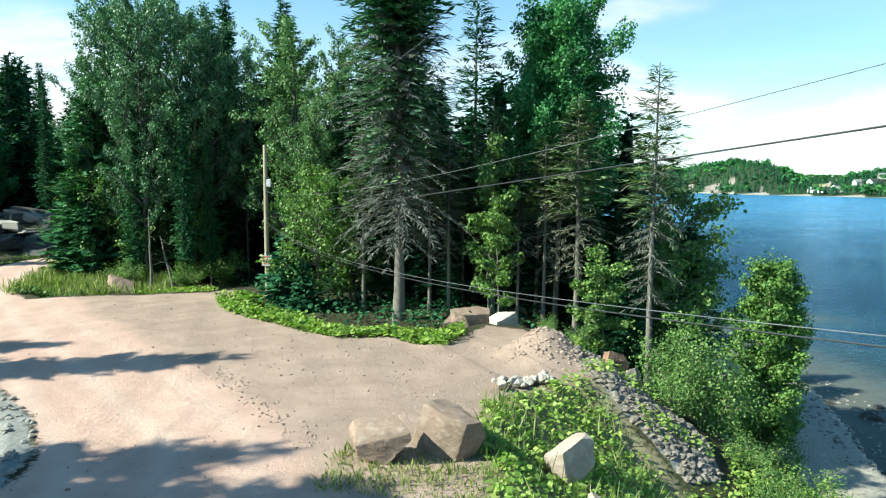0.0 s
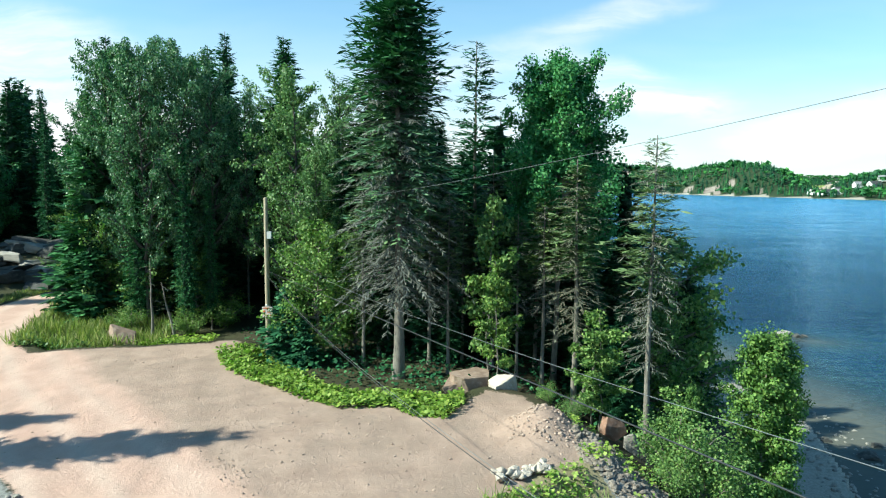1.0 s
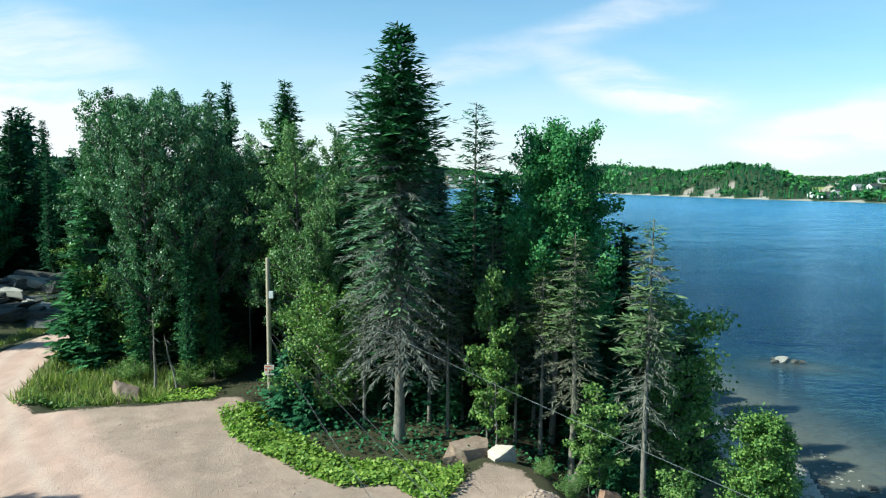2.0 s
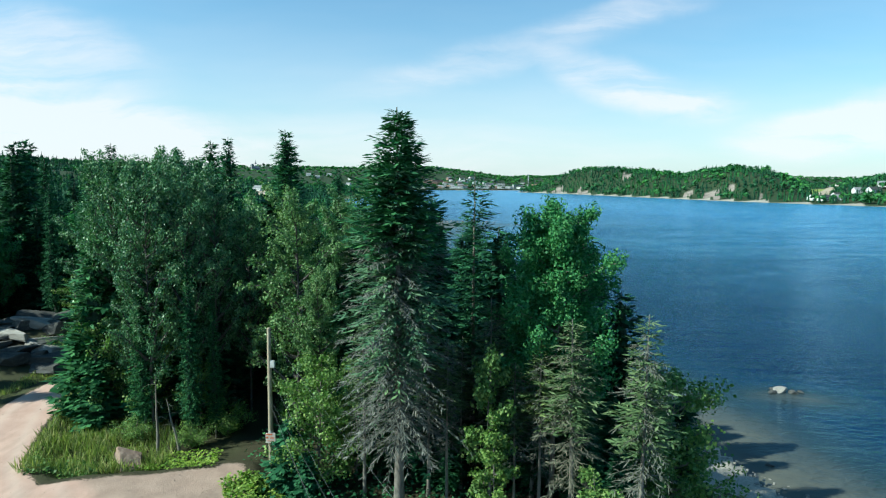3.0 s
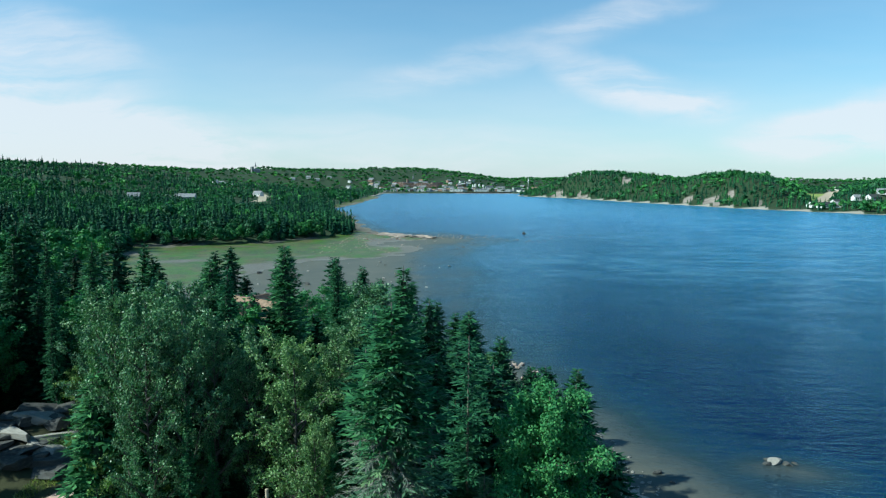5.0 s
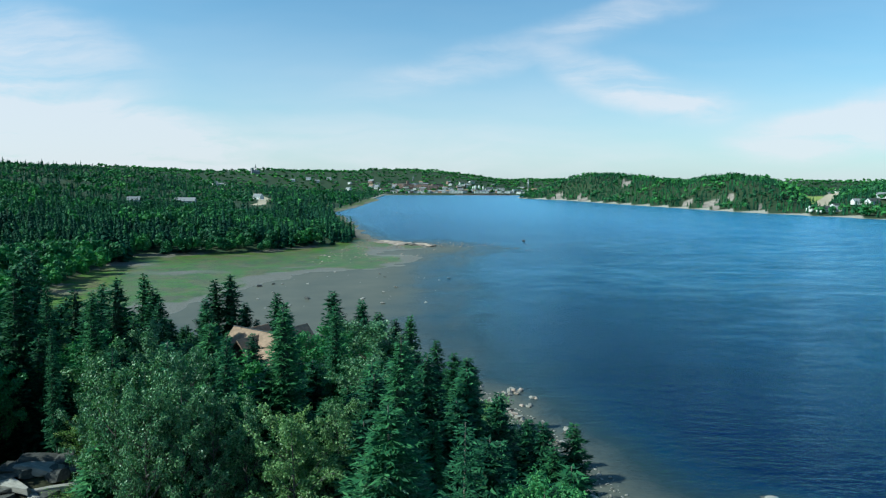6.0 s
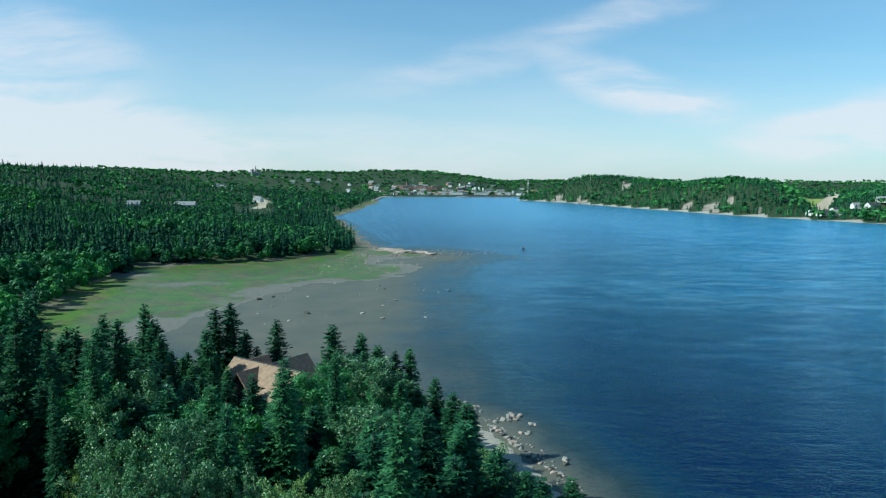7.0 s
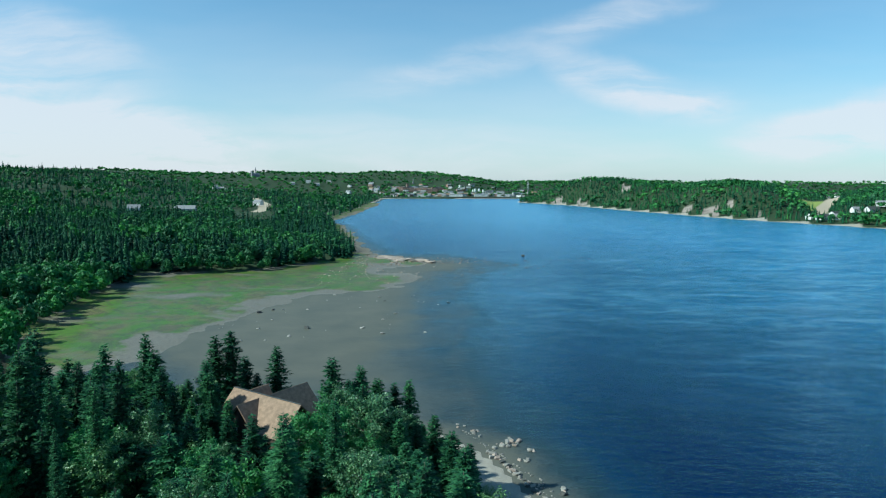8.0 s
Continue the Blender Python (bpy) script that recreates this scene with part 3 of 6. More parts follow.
ripple = k.math("MULTIPLY", k.math("MULTIPLY", ripple, calm), k.ramp(k.math("ADD", k.math("MULTIPLY", gust, 0.7), k.math("MULTIPLY", paws, 0.3)), [(0.40, 1.2), (0.50, 0.95), (0.60, 0.55)]))
bn = k.n("ShaderNodeBump", {"Height": ripple, "Strength": 1.0, "Distance": 0.75}).outputs[0]
steep = k.n("ShaderNodeBump", {"Height": ripple, "Strength": 1.0, "Distance": 2.2}).outputs[0]
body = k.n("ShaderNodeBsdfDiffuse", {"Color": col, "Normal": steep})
gloss = k.n("ShaderNodeBsdfGlossy", {"Color": (0.50, 0.80, 1.0, 1), "Roughness": k.ramp(k.math("MULTIPLY", far_off, 0.001), [(0.05, 0.07), (0.6, 0.2)]), "Normal": bn})
fres = k.n("ShaderNodeFresnel", {"IOR": 1.31, "Normal": bn})
film_share = k.math("MULTIPLY", fres.outputs[0], k.ramp(dep, [(0.15, 0.14), (0.95, 1.0)]))
mx = k.n("ShaderNodeMixShader", {0: film_share, 1: body.outputs[0], 2: gloss.outputs[0]})
k.t.links.new(mx.outputs[0], k.t.nodes.new("ShaderNodeOutputMaterial").inputs[0])
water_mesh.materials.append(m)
tagged(new("water", water_mesh), "wide blue river with windblown ripples, painted sky sheen and brown shallows", "water", kind="structure")


# ---- makers of things ----
def part(name, data, parent, label=""):
    ob = new(name, data)
    ob.parent = parent
    if label:
        ob["label"] = label
    return ob


def thing(name, label, category, group="", at=(0, 0, 0), turn=0.0):
    ob = new(name)
    ob.empty_display_size = 0.2
    ob.matrix_basis = pose(*at, 0, 0, turn)
    return tagged(ob, label, category, group)


def tube(points, radii, sides=7, cap=False):
    """Verts and quads of a tube along points."""
    pts, n = np.asarray(points, float), len(points)
    d = np.gradient(pts, axis=0)
    d /= np.linalg.norm(d, axis=1)[:, None] + 1e-9
    up = np.where(np.abs(d[:, 2:3]) > 0.9, [[1.0, 0, 0]], [[0, 0, 1.0]])
    u = np.cross(d, up)
    u /= np.linalg.norm(u, axis=1)[:, None]
    v = np.cross(d, u)
    a = np.linspace(0, 2 * np.pi, sides, endpoint=False)
    ring = np.cos(a)[None, :, None] * u[:, None] + np.sin(a)[None, :, None] * v[:, None]
    vs = (pts[:, None] + ring * np.asarray(radii, float)[:, None, None]).reshape(-1, 3)
    i = np.arange((n - 1) * sides).reshape(n - 1, sides)
    j = np.roll(i, -1, axis=1)
    f = np.stack([i, j, j + sides, i + sides], -1).reshape(-1, 4)
    return vs, f


def joined(pieces):
    vs, fs, o = [], [], 0
    for v, f in pieces:
        vs.append(v)
        fs.append(f + o)
        o += len(v)
    return np.vstack(vs), np.vstack(fs)


def unit(v):
    return v / (np.linalg.norm(v, axis=-1, keepdims=True) + 1e-9)


def blades(base, along, side, length, width):
    """Pointed quads: a narrow diamond from each base along a direction."""
    L, W = np.asarray(length)[:, None], np.asarray(width)[:, None]
    mid = base + along * L * 0.55
    v = np.stack([base, mid + side * W / 2, base + along * L, mid - side * W / 2], 1).reshape(-1, 3)
    return v, np.arange(len(v)).reshape(-1, 4)


def slivers(base, along, side, length, width):
    """Pointed triangles, widest near the base."""
    L, W = np.asarray(length)[:, None], np.asarray(width)[:, None]
    low = base + along * L * 0.18
    v = np.stack([low + side * W / 2, base + along * L, low - side * W / 2], 1).reshape(-1, 3)
    return v, np.arange(len(v)).reshape(-1, 3)


def spruce_shape(rng, height, radius, bare, step=0.42, per=6, spray=0.30, fill=1.0, sag=0.35, top_taper=0.85, wid=0.42, gaps=0.0, hang=(-0.6, 0.15), light=False):
    """Blades of a spruce crown from the bare height up, and the branch sticks."""
    base, along, side, ln, wd, sticks = [], [], [], [], [], []
    z = bare
    while z < height - 0.25:
        u = (z - bare) / (height - bare)
        R = radius * min(1.0, 0.55 + 2.2 * u) * (1 - u) ** top_taper + 0.12
        count = per if u < 0.9 else max(3, per - 2)
        phase = rng.uniform(0, 6.283)
        for b in range(count):
            if rng.rand() < gaps:
                continue
            az = phase + 6.283 * (b + rng.uniform(-0.3, 0.3)) / count
            L = R * rng.uniform(0.6, 1.25)
            out = np.array([math.cos(az), math.sin(az), 0.0])
            cross = np.array([-out[1], out[0], 0.0])
            lift = 0.35 * (u - 0.25) + rng.uniform(-0.08, 0.08)
            n = max(2, int(L / spray * 1.25))
            s = (np.arange(n) + rng.uniform(0.2, 0.8, n)) / n
            path = out * (s * L)[:, None]
            zb = z + rng.uniform(-0.5, 0.5) * step
            path[:, 2] = zb + lift * s * L - sag * L * s ** 2 * (1 - 0.6 * u) + 0.10 * L * s ** 3
            tip = np.array([out * 0.02 + [0, 0, zb], out * L * 0.5 + [0, 0, zb + lift * 0.5 * L - sag * L * 0.25 * (1 - 0.6 * u)], path[-1]])
            sticks.append((tip, L))
            for sgn in (-1, 1, 0):
                keep = rng.rand(n) < fill
                if not keep.any():
                    continue
                kk = int(keep.sum())
                spread = sgn * rng.uniform(0.5, 1.1, kk)[:, None]
                dr = unit(out + cross * spread + np.array([0, 0, 1.0]) * rng.uniform(hang[0], hang[1], kk)[:, None])
                roll_v = unit(np.cross(dr, np.array([0, 0, 1.0]) + rng.normal(0, 0.35, (kk, 3))))
                size = (0.6 + 0.7 * rng.rand(kk)) * spray * (1.25 if sgn else 1.0) * (1.1 - 0.35 * s[keep]) * (0.7 + 0.5 * min(1, L))
                base.append(path[keep])
                along.append(dr)
                side.append(roll_v)
                ln.append(size * 1.6)
                wd.append(size * wid * 2)
        z += step * rng.uniform(0.75, 1.25) * (1.0 if u < 0.8 else 0.7)
    v, f = (slivers if light else blades)(np.vstack(base), np.vstack(along), np.vstack(side), np.concatenate(ln), np.concatenate(wd))
    return v, f, sticks


def stick_mesh(sticks, every=1):
    pieces = [tube(t, [0.008 + 0.006 * L, 0.005 + 0.003 * L, 0.003], 4, False) for t, L in sticks[::every]]
    return joined(pieces)


def trunk_shape(rng, height, r0, lean=(0, 0), bend=0.15, sides=9):
    n = 12
    s = np.linspace(0, 1, n)
    w = np.cumsum(rng.normal(0, bend / n, (n, 2)), axis=0)
    pts = np.stack([lean[0] * s + w[:, 0], lean[1] * s + w[:, 1], height * s - 0.3 * (s == 0)], 1)
    rad = r0 * (1 - 0.92 * s ** 0.9) * (1 + 0.35 * np.exp(-s * 25)) + 0.01
    return tube(pts, rad, sides), pts


def shade_cone_shape(rng, height, radius, bare, taper):
    """A ragged narrow cone that stands in for the shade inside a spruce crown."""
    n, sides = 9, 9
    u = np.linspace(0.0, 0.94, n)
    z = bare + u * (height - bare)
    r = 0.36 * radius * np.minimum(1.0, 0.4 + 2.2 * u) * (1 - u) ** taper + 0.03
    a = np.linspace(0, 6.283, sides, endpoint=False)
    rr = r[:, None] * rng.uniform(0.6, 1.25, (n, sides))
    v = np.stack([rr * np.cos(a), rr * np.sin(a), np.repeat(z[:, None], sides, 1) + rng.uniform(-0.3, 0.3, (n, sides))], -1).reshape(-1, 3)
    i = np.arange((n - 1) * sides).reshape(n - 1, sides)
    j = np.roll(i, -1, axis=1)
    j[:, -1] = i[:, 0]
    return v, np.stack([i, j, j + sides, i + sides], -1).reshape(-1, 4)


def spruce(rng, height, radius, bare, label, group, r0=None, needles=None, bark=None, dead_to=0.0, dead_radius=1.0, dead_sag=0.6, **kw):
    """A spruce standing at the origin: trunk, crown and, on old ones, a skirt of dead branches."""
    ob = thing("spruce_tree", label, "tree", group)
    (tv, tf), pts = trunk_shape(rng, height, r0 or height * 0.0105, bend=0.2)
    part("trunk", quick_mesh("trunk", tv, tf, bark or BARK, True), ob)
    v, f, sticks = spruce_shape(rng, height, radius, bare, **kw)
    part("crown", quick_mesh("crown", v, f, needles or SPRUCE), ob)
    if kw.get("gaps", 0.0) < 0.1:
        # added opaque cone, coloured dark for the shade within the crown
        v, f = shade_cone_shape(rng, height, radius, bare, kw.get("top_taper", 0.85))
        part("inner_crown", quick_mesh("inner_crown", v, f, CROWN_SHADE), ob, "added dark cone for the shade inside the crown")
    if dead_to:
        v, f, st = spruce_shape(rng, bare + dead_to * 1.6, dead_radius, max(1.5, bare - dead_to), step=0.42, per=6, spray=0.2, fill=0.85, sag=dead_sag, top_taper=0.35, wid=0.07, gaps=0.25, hang=(-1.0, 0.0))
        keep = f[:, 0] % 4 == 0
        sv, sf = stick_mesh(st)
        v, f = joined([(v, f[keep]), (sv, sf)])
        part("dead_skirt", quick_mesh("dead_skirt", v, f, DEAD), ob, "bare grey drooping dead branches")
    return ob


def leaf_cloud(rng, centres, per, spread, size, flat_bias=0.3, light=False):
    c = np.repeat(centres, per, axis=0)
    d = unit(rng.normal(0, 1, c.shape))
    p = c + d * (rng.rand(len(c), 1) ** 0.35) * spread * np.repeat(rng.uniform(0.8, 1.6, (len(centres), 1)), per, axis=0)
    n = unit(rng.normal(0, 0.55, c.shape) + d * 0.9 + np.array([0, 0, flat_bias]))
    a = unit(np.cross(n, rng.normal(0, 1, c.shape)))
    s = np.cross(n, a)
    L = size * rng.uniform(0.65, 1.35, len(p))
    return slivers(p, a, s, L, L * 1.15) if light else blades(p, a, s, L, L * 0.8)


def limbs(rng, height, trunk_pts, first, count, reach, rise, sub=4):
    """Limb tubes off a trunk and the points where leaves cluster."""
    tubes, tips = [], []
    for i in range(count):
        u = first + (0.96 - first) * ((i + rng.rand()) / count)
        z = u * height
        k0 = np.array([np.interp(z, trunk_pts[:, 2], trunk_pts[:, j]) for j in range(3)])
        az = i * 2.4 + rng.uniform(-0.5, 0.5)
        L = reach * (math.sin(math.pi * min(1, 0.18 + 0.80 * (u - first) / (1 - first))) ** 0.7) * rng.uniform(0.55, 1.35) + 0.3
        out = np.array([math.cos(az), math.sin(az), 0])
        s = np.linspace(0, 1, 5)[:, None]
        path = k0 + out * L * s + np.array([0, 0, 1.0]) * L * rise * s ** 1.3 + np.cumsum(rng.normal(0, 0.05 * L, (5, 3)), axis=0) * s
        r = 0.012 * height * (1 - u) + 0.02
        tubes.append(tube(path, r * np.linspace(1, 0.25, 5), 5, False))
        tips += [path[2], path[3], path[4]]
        for j in range(sub):
            q = path[1 + j % 4]
            az2 = az + rng.uniform(-1.4, 1.4)
            l2 = L * rng.uniform(0.25, 0.5)
            e = q + np.array([math.cos(az2) * l2, math.sin(az2) * l2, l2 * rng.uniform(-0.1, 0.8)])
            tubes.append(tube([q, (q + e) / 2 + rng.normal(0, 0.05, 3), e], [r * 0.4, r * 0.25, 0.008], 4, False))
            tips += [(q + e) / 2, e]
    return tubes, np.array(tips)


def broadleaf(rng, name, height, reach, first, label, group, leaves, bark, count=26, per=26, spread=0.42, size=0.2, rise=0.55, lean=(0, 0), r0=None, light=False):
    ob = thing(name, label, "tree", group)
    (tv, tf), pts = trunk_shape(rng, height * 0.95, r0 or height * 0.009, lean, 0.7)
    tubes, tips = limbs(rng, height * 0.95, pts, first, count, reach, rise)
    tv, tf = joined([(tv, tf)] + tubes)
    part("trunk", quick_mesh("trunk", tv, tf, bark, True), ob)
    tips = np.vstack([tips, pts[-3:]])
    v, f = leaf_cloud(rng, tips, per, spread, size, light=light)
    part("crown", quick_mesh("crown", v, f, leaves), ob)
    return ob


STANDING = []


def put(ob, x, y, top=None, height=None, turn=0.0, wide=1.0, sink=0.15):
    """Stand a tree on the ground, scaled so that its top is at the given height."""
    z = ground_z(x, y) - sink
    s = (top - z) / height if top else 1.0
    first = ob not in STANDING
    q = (1, 1, 1) if first else ob.scale
    m4 = Matrix.Translation((x, y, z)) @ Matrix.Rotation(radians(turn), 4, "Z") @ Matrix.Diagonal((s * wide / q[0], s * wide / q[1], s / q[2], 1))
    if not first:
        return copy_thing(ob, m4)
    ob.matrix_basis = m4
    STANDING.append(ob)
    return ob


# ---- trees at the clearing ----
R = np.random.RandomState
EDGE = "trees at the edge of the clearing"
old = thing("spruce_tree", "tall old spruce with grey half-dead lower branches", "tree", EDGE)
_r = R(5)
(tv, tf), _p = trunk_shape(_r, 21.2, 0.27, bend=0.2, sides=12)
part("trunk", quick_mesh("trunk", tv, tf, BARK_PALE, True), old)
v, f, _s = spruce_shape(_r, 21.2, 3.0, 13.8, step=0.27, per=12, spray=0.29, sag=0.2, top_taper=0.82, wid=0.20, hang=(-0.4, 0.5), fill=1.0)
part("crown", quick_mesh("crown", v, f, SPRUCE), old)
v, f, _s = spruce_shape(_r, 18.4, 3.0, 8.6, step=0.30, per=9, spray=0.26, sag=0.35, top_taper=0.4, wid=0.16, gaps=0.22, hang=(-0.6, 0.35))
part("lower_crown", quick_mesh("lower_crown", v, f, SPRUCE_GREY), old, "greyish faded green needles")
v, f, st = spruce_shape(_r, 16.0, 3.4, 4.4, step=0.30, per=7, spray=0.22, fill=0.95, sag=0.62, top_taper=0.28, wid=0.09, gaps=0.12, hang=(-1.1, 0.0))
v, f = joined([(v, f), stick_mesh(st)])
part("dead_skirt", quick_mesh("dead_skirt", v, f, DEAD), old, "bare grey drooping dead branches")
v, f, st = spruce_shape(_r, 15.0, 2.6, 7.2, step=0.5, per=5, spray=0.30, fill=0.7, sag=0.4, top_taper=0.4, wid=0.18, gaps=0.2)
part("thin_foliage", quick_mesh("thin_foliage", v, f, SPRUCE_GREY), old, "sparse faded needles on old branches")
put(old, -2.2, 32.9, 30.6, 21.2)

airy = spruce(R(8), 18.0, 2.6, 4.0, "slender airy spruce with open branches", EDGE, step=0.42, per=8, spray=0.26, sag=0.22, gaps=0.2, wid=0.17, top_taper=0.62, hang=(-0.4, 0.5))
put(airy, 1.9, 39.0, 27.5, 18.0)
thin = spruce(R(9), 14.5, 1.6, 8.2, "thin spruce with a long bare grey trunk", EDGE, r0=0.15, needles=SPRUCE_PALE, bark=BARK_PALE, dead_to=3.6, dead_radius=1.7,
              step=0.36, per=7, spray=0.25, sag=0.12, gaps=0.2, wid=0.17, top_taper=0.7, hang=(-0.35, 0.5))
put(thin, 8.7, 27.7, 21.5, 14.5)
put(thin, 6.2, 31.0, 20.6, 14.5, turn=140, wide=1.25)
for x, y, top, turn in ((0.3, 33.6, 19.0, 20), (3.7, 32.8, 18.0, 80), (4.9, 32.3, 19.5, 200), (-0.7, 35.2, 20.0, 250), (1.1, 36.2, 18.5, 310), (-4.2, 35.0, 19.5, 120), (2.6, 34.6, 21.0, 170)):
    put(thin, x, y, top, 14.5, turn=turn, wide=1.0)
full = spruce(R(10), 20.0, 2.9, 2.5, "dense dark green spruce", EDGE, step=0.36, per=10, spray=0.29, sag=0.28, top_taper=0.70, wid=0.26, hang=(-0.45, 0.45), light=True)
put(full, -2.5, 47.4, 30.6, 20.0)
for x, y, top, turn, wide in ((-13.0, 55.8, 31.2, 70, 1.0), (-18.8, 54.7, 30.2, 130, 1.0), (-14.2, 61.2, 30.8, 20, 0.9), (-0.2, 48.7, 24.0, 200, 0.9), (-11.3, 72.6, 28.4, 250, 0.8),
                              # the first five here are unseen, added to shade the rock ledge
                              (-47.5, 56.5, 27.0, 45, 1.0), (-50.5, 62.0, 28.0, 25, 1.0), (-46.5, 51.5, 26.0, 65, 1.0), (-53.0, 67.0, 28.0, 85, 1.0), (-44.5, 47.0, 25.0, 185, 1.0), (-21.4, 50.6, 27.6, 35, 0.8), (-16.4, 49.0, 25.4, 95, 0.8), (-25.4, 49.6, 22.5, 155, 0.8), (-45.1, 76.3, 29.7, 15, 0.7), (-51.1, 79.8, 30.0, 75, 0.9), (-37.9, 72.5, 29.8, 300, 0.8), (-39.9, 68.0, 26.6, 190, 0.6)):
    put(full, x, y, top, 20.0, turn, wide)
young = spruce(R(11), 5.0, 1.5, 0.3, "young bright green spruce beside the clearing", EDGE, step=0.30, per=7, spray=0.26, sag=0.12, wid=0.4)
for x, y, top, turn in ((-8.4, 35.6, 14.2, 0), (-25.6, 46.5, 17.2, 60), (-23.6, 44.5, 15.2, 100), (-7.2, 34.4, 12.6, 200), (-20.5, 45.0, 14.5, 20), (-8.2, 37.0, 13.2, 290)):
    put(young, x, y, top, 5.0, turn)

birch = broadleaf(R(20), "birch_tree", 18.5, 2.6, 0.20, "tall birch with small silvery green leaves", EDGE, BIRCH, BARK_DARK, count=34, per=50, spread=0.34, size=0.15, rise=1.0, r0=0.13)
birch_b = broadleaf(R(27), "birch_tree", 18.5, 2.2, 0.26, "slender birch with thin silvery green crown", EDGE, BIRCH, BARK_DARK, count=28, per=46, spread=0.36, size=0.15, rise=1.1, r0=0.11)
put(birch, -19.4, 43.6, 28.8, 18.5, 0, 0.72)
for x, y, top, turn, wide in ((-23.0, 46.6, 29.2, 90, 0.75), (-18.9, 50.5, 29.3, 200, 0.9), (-21.0, 44.6, 28.0, 45, 0.65), (-26.5, 51.0, 26.0, 20, 0.9)):
    put(birch, x, y, top, 18.5, turn, wide)
for x, y, top, turn, wide in ((-17.2, 44.0, 28.7, 0, 0.8), (-15.4, 45.2, 28.0, 130, 0.75), (-20.8, 47.2, 29.4, 250, 0.8), (-13.9, 47.4, 26.2, 310, 0.8)):
    put(birch_b, x, y, top, 18.5, turn, wide)
put(full, -19.9, 43.6, 21.5, 20.0, 75, 0.7)
put(full, -16.4, 42.6, 22.0, 20.0, 165, 0.5)
put(full, -15.2, 43.6, 19.5, 20.0, 265, 0.5)
put(full, -23.6, 48.0, 29.6, 20.0, 15, 0.7)
put(full, -15.8, 49.6, 30.2, 20.0, 215, 0.7)


def snag(rng, height, lean, label):
    """A bare dead stem with a few broken branches."""
    ob = thing("dead_tree", label, "tree", EDGE)
    (tv, tf), pts = trunk_shape(rng, height, 0.11, lean, 0.3)
    part("trunk", quick_mesh("trunk", tv, tf, BARK_PALE, True), ob)
    for i in range(9):
        z, az, L = height * rng.uniform(0.35, 0.95), rng.uniform(0, 6.283), rng.uniform(0.3, 0.9)
        c = np.array([np.interp(z, pts[:, 2], pts[:, j]) for j in range(3)])
        e = c + np.array([math.cos(az) * L, math.sin(az) * L, -0.25 * L])
        v, f = stick_mesh([(np.array([c, (c + e) / 2 + [0, 0, 0.06], e]), L)])
        part("dead_branch", quick_mesh("dead_branch", v, f, DEAD), ob)
    return ob


put(snag(R(28), 5.2, (0.1, 0.0), "bare grey dead stem beside tall grass"), -18.0, 40.9)
put(snag(R(29), 3.6, (-1.0, 0.2), "leaning dead stem at the wood's edge"), -16.6, 41.0)
put(snag(R(31), 3.2, (1.4, 0.1), "leaning pale dead stem at the wood's edge"), 5.9, 29.6)
olive_birch = broadleaf(R(25), "birch_tree", 18.0, 2.5, 0.14, "birch with dull yellow-green leaves", EDGE, BIRCH_OLIVE, BARK_DARK, count=36, per=48, spread=0.34, size=0.155, rise=0.9)
for x, y, top, turn, wide in ((-9.6, 43.5, 26.8, 160, 0.95), (-10.4, 47.5, 25.0, 60, 0.9), (-7.6, 40.6, 22.0, 280, 0.75), (-6.9, 46.5, 26.6, 250, 0.85)):
    put(olive_birch, x, y, top, 18.0, turn, wide)
poplar = broadleaf(R(21), "poplar_tree", 17.5, 2.1, 0.34, "large leafy green poplar beside the bank", EDGE, POPLAR, BARK_PALE, count=46, per=96, spread=0.44, size=0.155, rise=0.5, r0=0.17)
put(poplar, 5.8, 34.4, 26.6, 17.5, 0, 0.93)
put(poplar, 5.0, 35.6, 25.0, 17.5, 120, 0.75)
put(full, 7.6, 36.6, 21.5, 20.0, 150, 1.0)
bushy = broadleaf(R(22), "alder_tree", 9.0, 2.1, 0.08, "bushy alder with dense green leaves", EDGE, BRUSH, BARK, count=26, per=27, spread=0.42, size=0.18, rise=0.4)
put(bushy, -6.9, 36.2, 17.6, 9.0)
for x, y, top, turn, wide in ((-5.0, 37.4, 15.6, 80, 0.9), (-20.2, 45.6, 17.4, 40, 0.9), (-16.6, 44.4, 16.0, 140, 0.8), (-23.0, 46.0, 18.0, 220, 0.9), (12.6, 36.5, 16.9, 10, 1.0), (11.0, 34.0, 13.4, 200, 0.9), (14.0, 39.5, 14.0, 100, 1.0), (-33.5, 63.5, 16.0, 30, 1.0), (-37.5, 68.0, 17.5, 70, 1.0), (-30.0, 66.0, 16.5, 160, 1.0)):
    put(bushy, x, y, top, 9.0, turn, wide)
slim = broadleaf(R(23), "ash_sapling", 8.0, 0.8, 0.2, "slim young tree with bright yellow-green leaves", EDGE, BRUSH, BARK_PALE, count=12, per=26, spread=0.28, size=0.19, rise=0.3, r0=0.05)
for x, y, top, turn, wide in ((2.6, 31.0, 16.2, 0, 1.0), (7.2, 29.6, 14.0, 60, 1.2), (6.7, 29.2, 12.6, 150, 1.2), (2.2, 32.2, 19.2, 220, 0.8), (9.2, 25.5, 11.8, 100, 1.2)):
    put(slim, x, y, top, 8.0, turn, wide)
